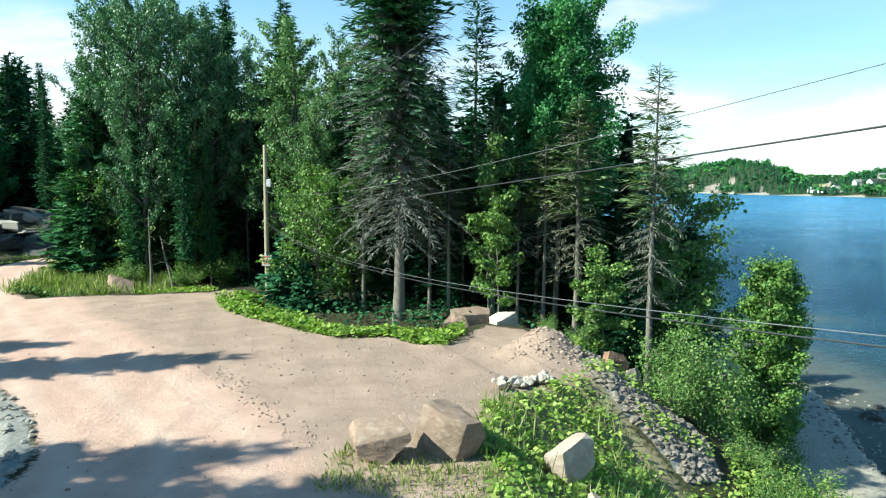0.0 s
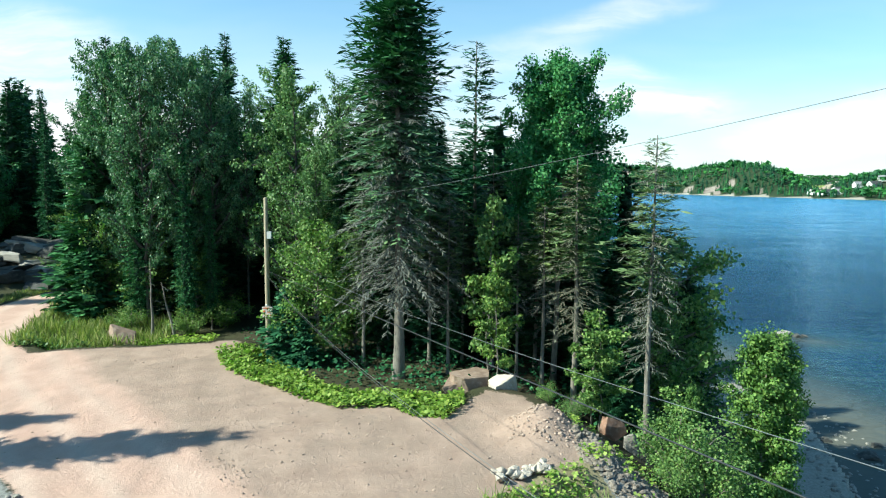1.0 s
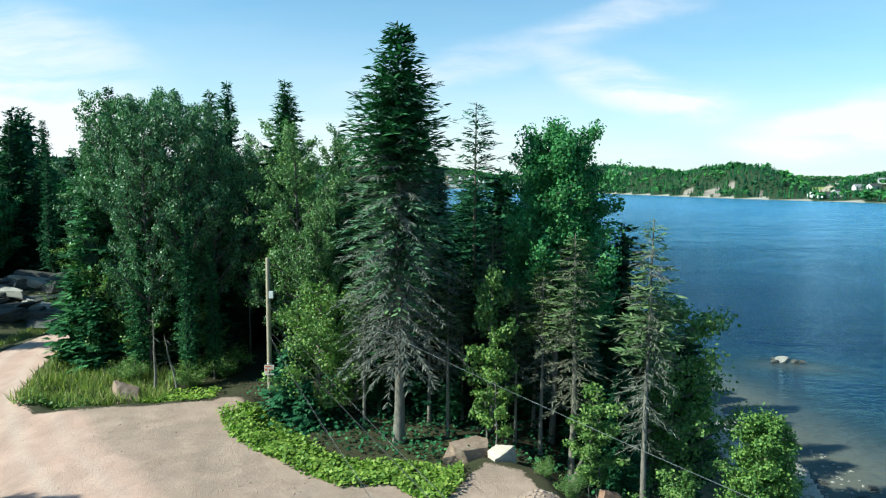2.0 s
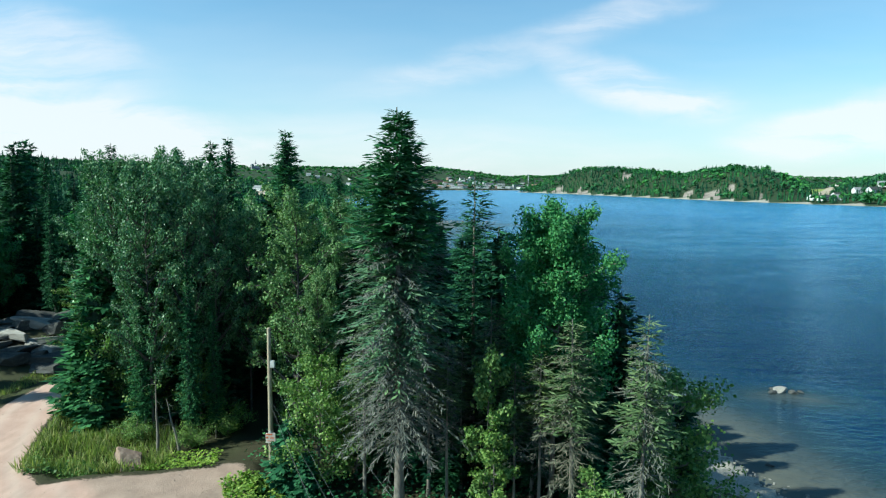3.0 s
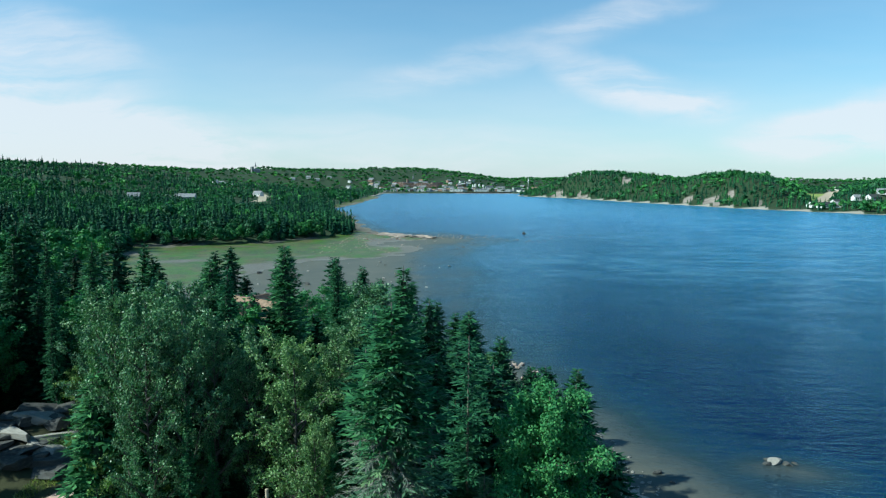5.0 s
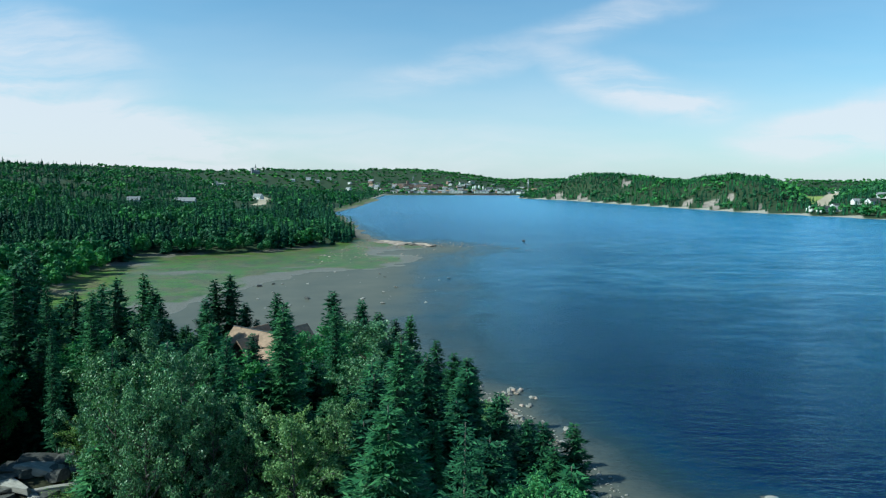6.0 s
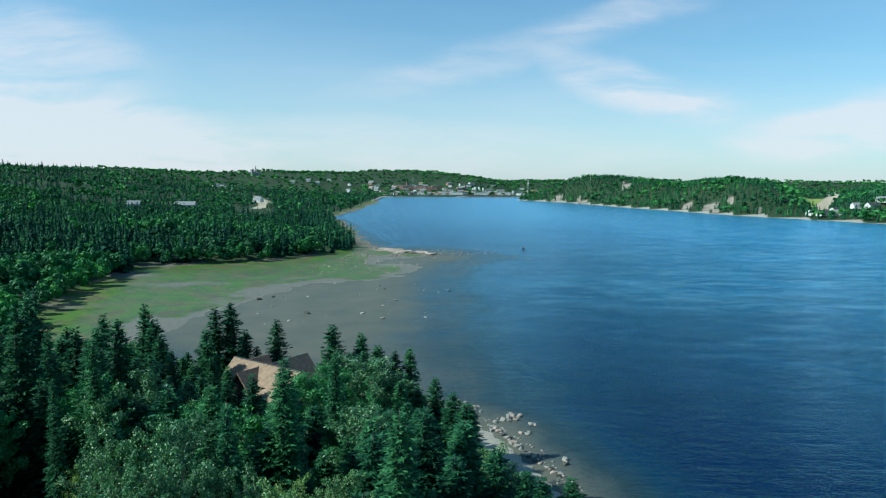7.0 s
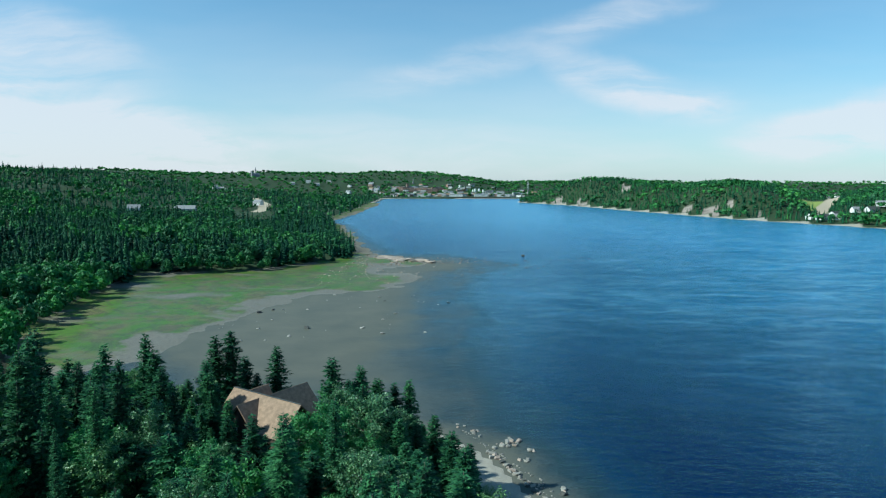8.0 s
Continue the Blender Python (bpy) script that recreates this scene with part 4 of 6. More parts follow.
# smaller spruces down the bank behind them
for i, (x, y, top) in enumerate(((6.0, 42.0, 17.0), (8.5, 44.0, 16.0), (10.5, 42.0, 14.6), (4.5, 45.0, 19.0), (12.0, 47.0, 12.6), (9.0, 50.0, 14.5), (6.5, 52.0, 16.0), (13.0, 41.0, 13.0), (3.0, 50.0, 18.5), (0.2, 43.5, 20.0), (-4.6, 41.5, 19.0), (-1.5, 37.5, 16.5), (4.2, 38.5, 17.5))):
    put(airy if i % 3 == 2 else full, x, y, top, 18.0 if i % 3 == 2 else 20.0, 53 * i, 1.25)
for i, (x, y, top) in enumerate(((-3.6, 37.2, 17.5), (-0.6, 38.6, 19.5), (1.6, 41.5, 19.0), (4.6, 41.2, 18.0), (3.2, 36.4, 15.5), (6.8, 38.8, 17.5), (-6.2, 41.8, 20.0), (-2.6, 42.6, 22.0), (7.4, 33.4, 15.5), (9.4, 36.0, 15.5), (8.8, 31.8, 14.0), (10.4, 38.8, 14.5), (5.4, 36.2, 18.5), (-5.4, 38.8, 15.5), (0.4, 35.6, 14.6))):
    put(full, x, y, top, 20.0, 71 * i, 1.35)
cedar = broadleaf(R(24), "cedar_tree", 9.2, 0.85, 0.08, "bright green bushy cedar on the bank", EDGE, CEDAR, BARK, count=40, per=54, spread=0.30, size=0.12, rise=0.6)
put(cedar, 13.0, 26.4, 14.1, 9.2)
put(cedar, 13.6, 26.8, 13.7, 9.2, 100, 0.8)
put(cedar, 9.6, 25.2, 12.0, 9.2, 40, 0.5)
# ---- the wood on the bank and round the house ----
WOOD = "trees of the wood on the bank"
mid_spruces = [spruce(R(30 + i), 14.0, 2.6 + 0.25 * i, 0.8, "dark green spruce in the wood", WOOD, needles=(SPRUCE_SHADED, SPRUCE, SPRUCE_SHADED)[i], step=0.46, per=8, spray=0.36, sag=0.30, fill=0.85, wid=0.36, top_taper=0.60 + 0.08 * i, hang=(-0.45, 0.5), light=True) for i in range(3)]
mid_birches = [broadleaf(R(40 + i), "birch_tree", 14.0, 2.3, 0.22, "green birch in the wood", WOOD, (BIRCH, POPLAR)[i], BARK_DARK, count=20, per=38, spread=0.55, size=0.22, rise=0.7, light=True) for i in range(2)]
# trees beside and behind the start, whose shade lies across the clearing
for x, y, top, turn in ((-24.6, 7.8, 27.5, 70), (-24.0, 6.6, 26.0, 30), (-19.5, 6.0, 23.0, 210), (-19.5, 3.5, 24.5, 170), (-27.0, 16.6, 26.6, 40), (-20.5, 6.2, 26.5, 220), (-24.0, 2.5, 27.5, 10), (-20.0, 2.5, 25.5, 80), (-31.0, 19.5, 24.0, 300), (-18.0, -1.5, 26.0, 120)):
    put(mid_spruces[0], x - 0.6, y + 0.10 * (top - 10.3) / 0.78, top, 14.0, turn, 0.8)
# tree tops; many, as round the house, are placed to fit the camera's view
LISTED_TREES = [(3.3, 73.5, 22.3), (4.4, 87.0, 17.5), (-0.4, 90.0, 20.3), (2.0, 85.6, 19.6), (-4.7, 105.6, 20.5), (-7.1, 106.0, 19.9), (-16.6, 103.0, 24.8), (-12.2, 104.0, 23.3), (-41.8, 123.0, 23.5),
         (-39.1, 123.6, 24.4), (-51.3, 115.2, 25.7), (-32.0, 129.6, 20.0), (-51.0, 80.5, 31.5), (-53.5, 86.0, 32.0), (-48.6, 76.0, 29.5), (-55.5, 90.5, 32.0), (-45.0, 85.0, 26.5), (-49.5, 90.0, 27.0), (-40.9, 84.2, 29.5), (-47.4, 81.4, 25.8), (-35.5, 128.0, 15.0), (-37.5, 127.0, 18.5), (-57.0, 112.0, 24.5), (-61.0, 108.0, 23.0), (-9.5, 103.0, 21.5), (-36.0, 99.0, 17.5), (-33.5, 96.0, 16.0), (-24.5, 92.5, 16.4), (-38.5, 102.0, 18.5), (-40.5, 98.0, 18.0), (-31.6, 97.4, 17.2), (-32.3, 100.3, 18.8), (-35.6, 102.6, 19.5), (-37.6, 107.2, 21.0), (-39.5, 111.5, 22.0), (-22.2, 95.0, 17.4), (-34.8, 100.2, 17.8), (-27.0, 90.5, 14.5), (-44.0, 104.0, 23.0), (-47.5, 110.0, 24.0), (-54.0, 104.0, 24.0)]
taken = [(-2.2, 32.9), (1.9, 39), (8.7, 27.7), (6.2, 31), (-2.5, 47.4), (6.5, 34.4), (-6.9, 36.2), (-10, 37.6)] + [(a, b) for a, b, c in LISTED_TREES]
for i, (x, y, top) in enumerate(LISTED_TREES):
    put(mid_spruces[i % 3], x, y, top, 14.0, 40 * i, (1.15, 0.95, 1.05)[i % 3] * min(1.0, 17.0 / (top - 6.0)))
HOUSE_PLOT = [(-37, 94), (-20, 90), (-16, 98), (-17, 122), (-30, 126), (-40, 118)]
_r = R(77)
count = 0
while count < 230:
    x, y = _r.uniform(-88, 22), _r.uniform(34, 146)
    d = float(inside_distance(NEAR_BANK, np.array([x]), np.array([y]))[0])
    dd = float(inside_distance(DIRT, np.array([x]), np.array([y]))[0])
    hp = float(inside_distance(HOUSE_PLOT, np.array([x]), np.array([y]))[0])
    if d < (9 if 45 < y < 100 else 7) or dd > -2.2 or hp > -1.5 or (-31 < x < -12 and y < 44) or (-17 < x < -8 and y < 52) or (42 < y < 55 and x > 0.07 * y + 1.0) or (x > -13 and y < 36.5) or (x < -26 and y < 70):
        continue
    space = 2.6 if y < 70 else 3.6
    if any((x - a) ** 2 + (y - b) ** 2 < space ** 2 for a, b in taken):
        continue
    taken.append((x, y))
    g = ground_z(x, y)
    tall = _r.uniform(9, 16) if y < 65 else _r.uniform(9, 14.5) if y < 112 else _r.uniform(7, 10.5)
    # kept low so the camera sees the house over them
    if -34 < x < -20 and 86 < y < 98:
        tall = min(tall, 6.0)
    # crowns capped to fit the camera's view, lower from the house towards the beach
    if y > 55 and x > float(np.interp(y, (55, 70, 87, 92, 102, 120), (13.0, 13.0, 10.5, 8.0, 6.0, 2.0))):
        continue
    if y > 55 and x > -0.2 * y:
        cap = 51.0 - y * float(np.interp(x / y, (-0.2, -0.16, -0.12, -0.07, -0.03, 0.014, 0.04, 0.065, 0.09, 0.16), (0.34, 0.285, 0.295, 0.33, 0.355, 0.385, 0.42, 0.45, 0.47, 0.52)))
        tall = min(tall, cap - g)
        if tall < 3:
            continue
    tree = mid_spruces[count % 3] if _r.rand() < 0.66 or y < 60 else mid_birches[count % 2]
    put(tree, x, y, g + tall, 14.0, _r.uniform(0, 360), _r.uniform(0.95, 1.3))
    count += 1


# unseen taller trees added along the landward side to shade the wood
for i, (x, y, top) in enumerate(((-52.5, 70.0, 31.0), (-57.0, 76.5, 32.0), (-62.5, 84.5, 33.0), (-68.5, 94.5, 32.0), (-74.5, 103.0, 31.0), (-59.5, 70.0, 33.0), (-66.0, 79.0, 32.0), (-80.0, 111.0, 31.0), (-72.0, 88.0, 33.0))):
    put(mid_spruces[i % 3], x, y, top, 14.0, 67 * i, 0.85)


# ---- far woods ----
def far_conifer(rng, n=170, droop=0.10, girth=0.17):
    """A far spruce of unit height: whorls of short drooping sprays round a dark core."""
    u = np.sort(rng.rand(n) ** 1.25)
    z = 0.07 + 0.90 * u
    R_ = girth * (1 - u) ** 0.68 + 0.012
    whorl = np.floor(u * 13) * 2.1
    az = rng.uniform(0, 6.283, n) + whorl
    R_ = R_ * (0.80 + 0.30 * np.sin(az * 3 + whorl)) * rng.uniform(0.7, 1.25, n)
    out = np.stack([np.cos(az), np.sin(az), np.zeros(n)], 1)
    crs = np.stack([-out[:, 1], out[:, 0], np.zeros(n)], 1)
    tip = out * R_[:, None] + np.array([0, 0, 1.0]) * (z - droop * R_ / girth * 0.6)[:, None]
    root = out * (R_ * 0.15)[:, None] + np.array([0, 0, 1.0]) * (z + 0.035)[:, None]
    w_ = (0.030 + 0.24 * R_)[:, None] * rng.uniform(0.7, 1.2, (n, 1))
    low = root * 0.7 + tip * 0.3 + np.array([0, 0, 0.012])
    v = np.stack([low + crs * w_ * 1.1, tip, low - crs * w_ * 1.1], 1).reshape(-1, 3)
    f = np.arange(len(v)).reshape(-1, 3)
    # the core closes the view through the crown
    cv = [(0.0, 0.0, 0.93)] + [(girth * 0.42 * math.cos(j * 1.2566), girth * 0.42 * math.sin(j * 1.2566), 0.05) for j in range(5)]
    cf = [(0, 1 + j, 1 + (j + 1) % 5) for j in range(5)]
    return joined([(v, f), (np.array(cv), np.array(cf))])


def far_round(rng, n=300, size=0.075):
    """A far broadleaf tree of unit height: leaf sprays on several lobes."""
    lobes = unit(rng.normal(0, 1, (9, 3))) * np.array([0.20, 0.20, 0.24]) * rng.uniform(0.6, 1.2, (9, 1)) + np.array([0, 0, 0.60])
    lobes[0] = (0, 0, 0.78)
    c = lobes[rng.randint(0, 9, n)]
    off = unit(rng.normal(0, 1, (n, 3))) * rng.uniform(0.09, 0.17, (n, 1))
    p = c + off
    nrm = unit(off + rng.normal(0, 0.06, (n, 3)) + np.array([0, 0, 0.03]))
    a = unit(np.cross(nrm, rng.normal(0, 1, (n, 3))))
    s = np.cross(nrm, a)
    L = size * rng.uniform(0.6, 1.4, (n, 1))
    v = np.stack([p + a * L, p - a * L * 0.5 + s * L * 0.9, p - a * L * 0.5 - s * L * 0.9], 1).reshape(-1, 3)
    return v, np.arange(len(v)).reshape(-1, 3)


def strewn(rng, name, shapes, x, y, tall, wide, mat, label, category, sink=0.3):
    """One mesh of many trees, each a turned and scaled copy of one of the shapes."""
    z = land(x, y) - sink
    pick = rng.randint(0, len(shapes), len(x))
    pieces, tones = [], []
    for s, (v, f) in enumerate(shapes):
        idx = np.where(pick == s)[0]
        if not len(idx):
            continue
        a = rng.uniform(0, 6.283, len(idx))
        c, sn = np.cos(a)[:, None], np.sin(a)[:, None]
        wv = (tall[idx] * wide[idx])[:, None]
        vx = (v[None, :, 0] * c - v[None, :, 1] * sn) * wv + x[idx][:, None]
        vy = (v[None, :, 0] * sn + v[None, :, 1] * c) * wv + y[idx][:, None]
        vz = v[None, :, 2] * tall[idx][:, None] + z[idx][:, None]
        vv = np.stack([vx, vy, vz], -1).reshape(-1, 3)
        ff = (f[None] + (np.arange(len(idx)) * len(v))[:, None, None]).reshape(-1, 3)
        pieces.append((vv, ff))
        tones.append(np.repeat(rng.beta(2.0, 2.6, len(idx)), len(v)))
    v, f = joined(pieces)
    me = quick_mesh(name, v, f, mat)
    me.attributes.new("tone", "FLOAT", "POINT").data.foreach_set("value", np.concatenate(tones).astype(np.float32))
    return tagged(new(name, me), label, category, kind="stuff")


def scatter(rng, x0, x1, y0, y1, step, rule):
    gx_, gy_ = np.meshgrid(np.arange(x0, x1, step), np.arange(y0, y1, step))
    x = gx_.ravel() + rng.uniform(-0.5, 0.5, gx_.size) * step
    y = gy_.ravel() + rng.uniform(-0.5, 0.5, gy_.size) * step
    k_ = rule(x, y)
    return x[k_], y[k_]


def left_wood(x, y):
    d = inside_distance(NEAR_BANK, x, y)
    ok = (d > 1.5) & (np.abs(x) < 0.80 * y + 70)
    for p in ROADS[:1]:
        ok &= inside_distance(p, x, y) < -4
    return ok


_r = R(90)
spires = [far_conifer(R(i), 230, 0.10, 0.18 + 0.014 * i) for i in range(6)]
rounds = [far_round(R(50 + i), 330, 0.060) for i in range(6)]
small_spires = [far_conifer(R(i), 64, 0.10, 0.23) for i in range(5)]
small_rounds = [far_round(R(60 + i), 85, 0.115) for i in range(5)]
tiny_spires = [far_conifer(R(i), 22, 0.10, 0.27) for i in range(4)]
tiny_rounds = [far_round(R(60 + i), 30, 0.19) for i in range(4)]
zones = ((-330, 0, 184, 480, 5.2, spires, rounds, 1), (-640, -50, 480, 900, 7.0, small_spires, small_rounds, 2), (-1500, 60, 900, 2000, 14.0, tiny_spires, tiny_rounds, 3))
for x0, x1, y0, y1, step, sp, rd, i in zones:
    x, y = scatter(_r, x0, x1, y0, y1, step, left_wood)
    grove = waves(x, y, 150, 21) + 0.35 * waves(x, y, 40, 22) + 0.45 * _r.normal(0, 1, len(x)) - 0.02 + 1.3 * smooth(-x, 0.34 * y, 0.50 * y) * (y < 330)
    kind_ = grove > 0.1
    big = (1.0, 1.0, 1.12)[i - 1]
    t = _r.uniform(6.5, 12.5, len(x)) * big * (1 + 0.30 * waves(x, y, 60, 27)) * (1 + 0.45 * (_r.rand(len(x)) < 0.05))
    # trees on the slope kept low so the camera sees the winding road
    low = (x / y > -0.312) & (x / y < -0.250) & (y > 720) & (y < 1040)
    t = np.where(low, 2.5 + 1.5 * _r.rand(len(x)), t)
    gap = _r.rand(len(x)) > 0.08 + 0.3 * smooth(waves(x, y, 90, 29), 0.35, 0.8)
    x, y, t, kind_ = x[gap], y[gap], t[gap], kind_[gap]
    strewn(_r, "conifer_wood", sp, x[~kind_], y[~kind_], t[~kind_] * 1.12, _r.uniform(0.85, 1.25, (~kind_).sum()), FAR_SPRUCE, "dark conifers covering the low hills", "woodland")
    strewn(_r, "broadleaf_wood", rd, x[kind_], y[kind_], t[kind_] * 0.85, _r.uniform(0.85, 1.2, kind_.sum()), FAR_LEAF, "green broadleaf trees among the conifers", "woodland")
# the last ridge and the wood behind the town
x, y = scatter(_r, -2300, 900, 2000, 3700, 34.0, lambda x, y: (inside_distance(NEAR_BANK, x, y) > 60) & (np.abs(x) < 0.75 * y))
thin_out = (_r.rand(len(x)) < 0.7) | (y > 2750)
x, y = x[thin_out], y[thin_out]
strewn(_r, "ridge_wood", tiny_rounds, x, y, _r.uniform(9, 13, len(x)), _r.uniform(1.5, 2.2, len(x)), FAR_LEAF, "hazy green wood on the far ridge", "woodland")
x, y = scatter(_r, 900, 2300, 1500, 2900, 34.0, lambda x, y: (inside_distance(FAR_BANK, x, y) > 420) & (x < 0.75 * y))
strewn(_r, "ridge_wood", tiny_rounds, x, y, _r.uniform(9, 13, len(x)), _r.uniform(1.5, 2.2, len(x)), FAR_LEAF, "green wood on the ridge across the river", "woodland")
x, y = scatter(_r, 500, 2700, 2300, 3600, 42.0, lambda x, y: (inside_distance(NEAR_BANK, x, y) > 30) & (x < 0.75 * y))
strewn(_r, "ridge_wood", tiny_rounds, x, y, _r.uniform(10, 14, len(x)), _r.uniform(1.6, 2.4, len(x)), FAR_LEAF, "green wood on the farthest ridge", "woodland")
# the far bank
x, y = scatter(_r, 150, 1500, 620, 2100, 9.5, lambda x, y: (inside_distance(FAR_BANK, x, y) > 9) & (inside_distance(FIELD, x, y) < -4) & (inside_distance(ROADS[1], x, y) < -5) & (x < 0.78 * y + 30))
bare = crag_share(x, y)
k_ = _r.rand(len(x)) > bare * 0.85
x, y = x[k_], y[k_]
kind_ = waves(x, y, 120, 33) + 0.5 * _r.normal(0, 1, len(x)) > 0.55
for sel, shp, mat, nm in ((~kind_, tiny_spires, FAR_SPRUCE, "conifer_wood"), (kind_, tiny_rounds, FAR_LEAF, "broadleaf_wood")):
    strewn(_r, nm, shp, x[sel], y[sel], _r.uniform(8, 13, sel.sum()), _r.uniform(0.9, 1.4, sel.sum()), mat, "trees on the rocky hills across the river", "woodland")


# ---- pole and cables ----
def lathe(name, profile, mat, sides=16):
    """A turned shape from (radius, height) pairs."""
    bm = bmesh.new()
    rings = [[bm.verts.new((r * math.cos(6.28318 * i / sides), r * math.sin(6.28318 * i / sides), z)) for i in range(sides)] for r, z in profile]
    for a, b in zip(rings, rings[1:]):
        for i in range(sides):
            bm.faces.new((a[i], a[(i + 1) % sides], b[(i + 1) % sides], b[i]))
    bm.faces.new(rings[0][::-1])
    bm.faces.new(rings[-1])
    me = bpy.data.meshes.new(name)
    bm.to_mesh(me)
    bm.free()
    me.materials.append(mat)
    me.shade_smooth()
    return me


def box(name, size, mat, bevel=0.01, at=(0, 0, 0)):
    bm = bmesh.new()
    bmesh.ops.create_cube(bm, size=1.0)
    bmesh.ops.scale(bm, vec=size, verts=bm.verts)
    if bevel:
        bmesh.ops.bevel(bm, geom=bm.edges[:], offset=bevel, segments=1, affect="EDGES")
    bmesh.ops.translate(bm, vec=at, verts=bm.verts)
    me = bpy.data.meshes.new(name)
    bm.to_mesh(me)
    bm.free()
    me.materials.append(mat)
    return me


def utility_pole(x, y, top, label, sign=True):
    z = ground_z(x, y)
    H = top - z
    ob = thing("utility_pole", label, "pole", "utility poles", (x, y, z))
    part("post", lathe("post", [(0.155, -0.4), (0.15, 0.2), (0.13, H * 0.6), (0.11, H - 0.05), (0.095, H)], POLE_WOOD), ob)
    br = part("bracket", box("bracket", (0.30, 0.18, 0.42), WALL_WHITE, 0.02, (0.16, -0.02, H * 0.76)), ob, "pale grey metal line bracket")
    for i in range(3):
        part("insulator", lathe("insulator", [(0.03, H * 0.76 + 0.10 * i - 0.12), (0.07, H * 0.76 + 0.10 * i - 0.09), (0.07, H * 0.76 + 0.10 * i - 0.06), (0.03, H * 0.76 + 0.10 * i - 0.03)], METAL, 10), br)
    part("band", lathe("band", [(0.145, H * 0.30), (0.150, H * 0.302), (0.150, H * 0.31), (0.145, H * 0.312)], METAL), ob)
    if sign:
        sg = part("sign", box("sign", (0.56, 0.02, 0.60), SIGN_WHITE, 0.005, (0.02, -0.17, 2.35)), ob, "faded white and orange warning sign")
        for zz_, w_, h_, xx in ((2.57, 0.36, 0.07, -0.05), (2.38, 0.13, 0.11, -0.17), (2.32, 0.20, 0.035, 0.10), (2.40, 0.24, 0.03, 0.10), (2.18, 0.40, 0.03, 0.02)):
            part("sign_bar", box("sign_bar", (w_, 0.008, h_), SIGN_ORANGE, 0, (xx, -0.185, zz_)), sg)
    return ob


utility_pole(-9.95, 37.7, 18.62, "weathered wooden utility pole with a warning sign")
utility_pole(9.97, -12.2, 20.6, "weathered wooden utility pole", False)


def cable(points, radius, mat, label, name="cable"):
    """A cable hung through three places along the line of poles."""
    (x0, y0, z0), (x1, y1, z1), (x2, y2, z2) = points
    t = np.linspace(0, 1, 60)
    s1 = ((x1 - x0) ** 2 + (y1 - y0) ** 2) ** 0.5 / ((x2 - x0) ** 2 + (y2 - y0) ** 2) ** 0.5
    c = np.polyfit([0, s1, 1], [z0, z1, z2], 2)
    pts = np.stack([x0 + (x2 - x0) * t, y0 + (y2 - y0) * t, np.polyval(c, t)], 1)
    v, f = tube(pts, np.full(60, radius), 6)
    tagged(new(name, quick_mesh(name, v, f, mat, True)), label, "cable", "cables between the poles")


P0, P2 = (-9.95, 37.55), (9.97, -12.2)


def along_line(y):
    t = (P0[1] - y) / (P0[1] - P2[1])
    return P0[0] + (P2[0] - P0[0]) * t


def hung(*given):
    """Ends and middle of a sagging line from three (y, z) places on it."""
    c = np.polyfit([g[0] for g in given], [g[1] for g in given], 2)
    return [(along_line(y), y, float(np.polyval(c, y))) for y in (P0[1], 12.0, P2[1])]


cable(hung((25, 16.14), (12, 16.86), (5, 17.50)), 0.004, CABLE_BARE, "pale power wire sagging between poles")
cable(hung((25, 15.49), (12, 16.51), (5, 17.06)), 0.009, CABLE, "thick black power cable sagging between poles")
cable(hung((25, 14.14), (12, 14.81), (5, 15.54)), 0.005, CABLE_BARE, "bare grey wire sagging between poles")
cable(hung((25, 14.06), (12, 14.73), (5, 15.46)), 0.008, CABLE, "black telephone cable sagging between poles")
cable(hung((37.5, 18.58), (12, 19.59), (5, 20.24)), 0.003, CABLE_BARE, "thin pale wire from the pole top")


# ---- stones ----
def boulder_mesh(rng, cuts=11, level=3, blocky=False):
    bm = bmesh.new()
    bmesh.ops.create_icosphere(bm, subdivisions=level, radius=0.62)
    co = np.array([v.co[:] for v in bm.verts])
    faces = [unit(rng.normal(0, 1, 3) * np.array([1, 1, 0.8])) for i in range(cuts)]
    if blocky:
        faces = [unit(np.array(a, float) + rng.normal(0, 0.22, 3)) for a in ((1, 0, 0), (-1, 0, 0), (0, 1, 0), (0, -1, 0.1), (0, 0, 1), (0, 0, -1))] + faces[:4]
    for n in faces:
        d = rng.uniform(0.30, 0.36) if blocky else rng.uniform(0.30, 0.47)
        over = co @ n - d
        co = co - np.where(over > 0, over, 0)[:, None] * n * 0.96
    off = Vector(rng.uniform(-9, 9, 3))
    for i, c in enumerate(co):
        p = Vector(c)
        soft_ = 0.45 if blocky else 1.0
        co[i] = c * (1 + soft_ * (0.10 * noise.noise(p * 2.6 + off) + (0.07 * noise.noise(p * 7.0 + off) + 0.04 * noise.noise(p * 16.0 + off) if level > 2 else 0.0)))
    co -= (co.max(0) + co.min(0)) / 2
    co /= (co.max(0) - co.min(0))
    for v, c in zip(bm.verts, co):
        v.co = c
    me = bpy.data.meshes.new("boulder")
    bm.to_mesh(me)
    bm.free()
    return me


def boulder(rng, x, y, size, mat, label, turn=0.0, sink=0.12, tilt=0.0, group="boulders beside the clearing", z=None, blocky=True, level=3):
    me = boulder_mesh(rng, blocky=blocky, level=level)

    me.materials.append(mat)
    ob = tagged(new("boulder", me), label, "rock", group)
    g = ground_z(x, y) if z is None else z
    ob.matrix_basis = pose(x, y, g + size[2] * (0.5 - sink), 0, tilt, turn) @ Matrix.Diagonal((*size, 1))
    return ob


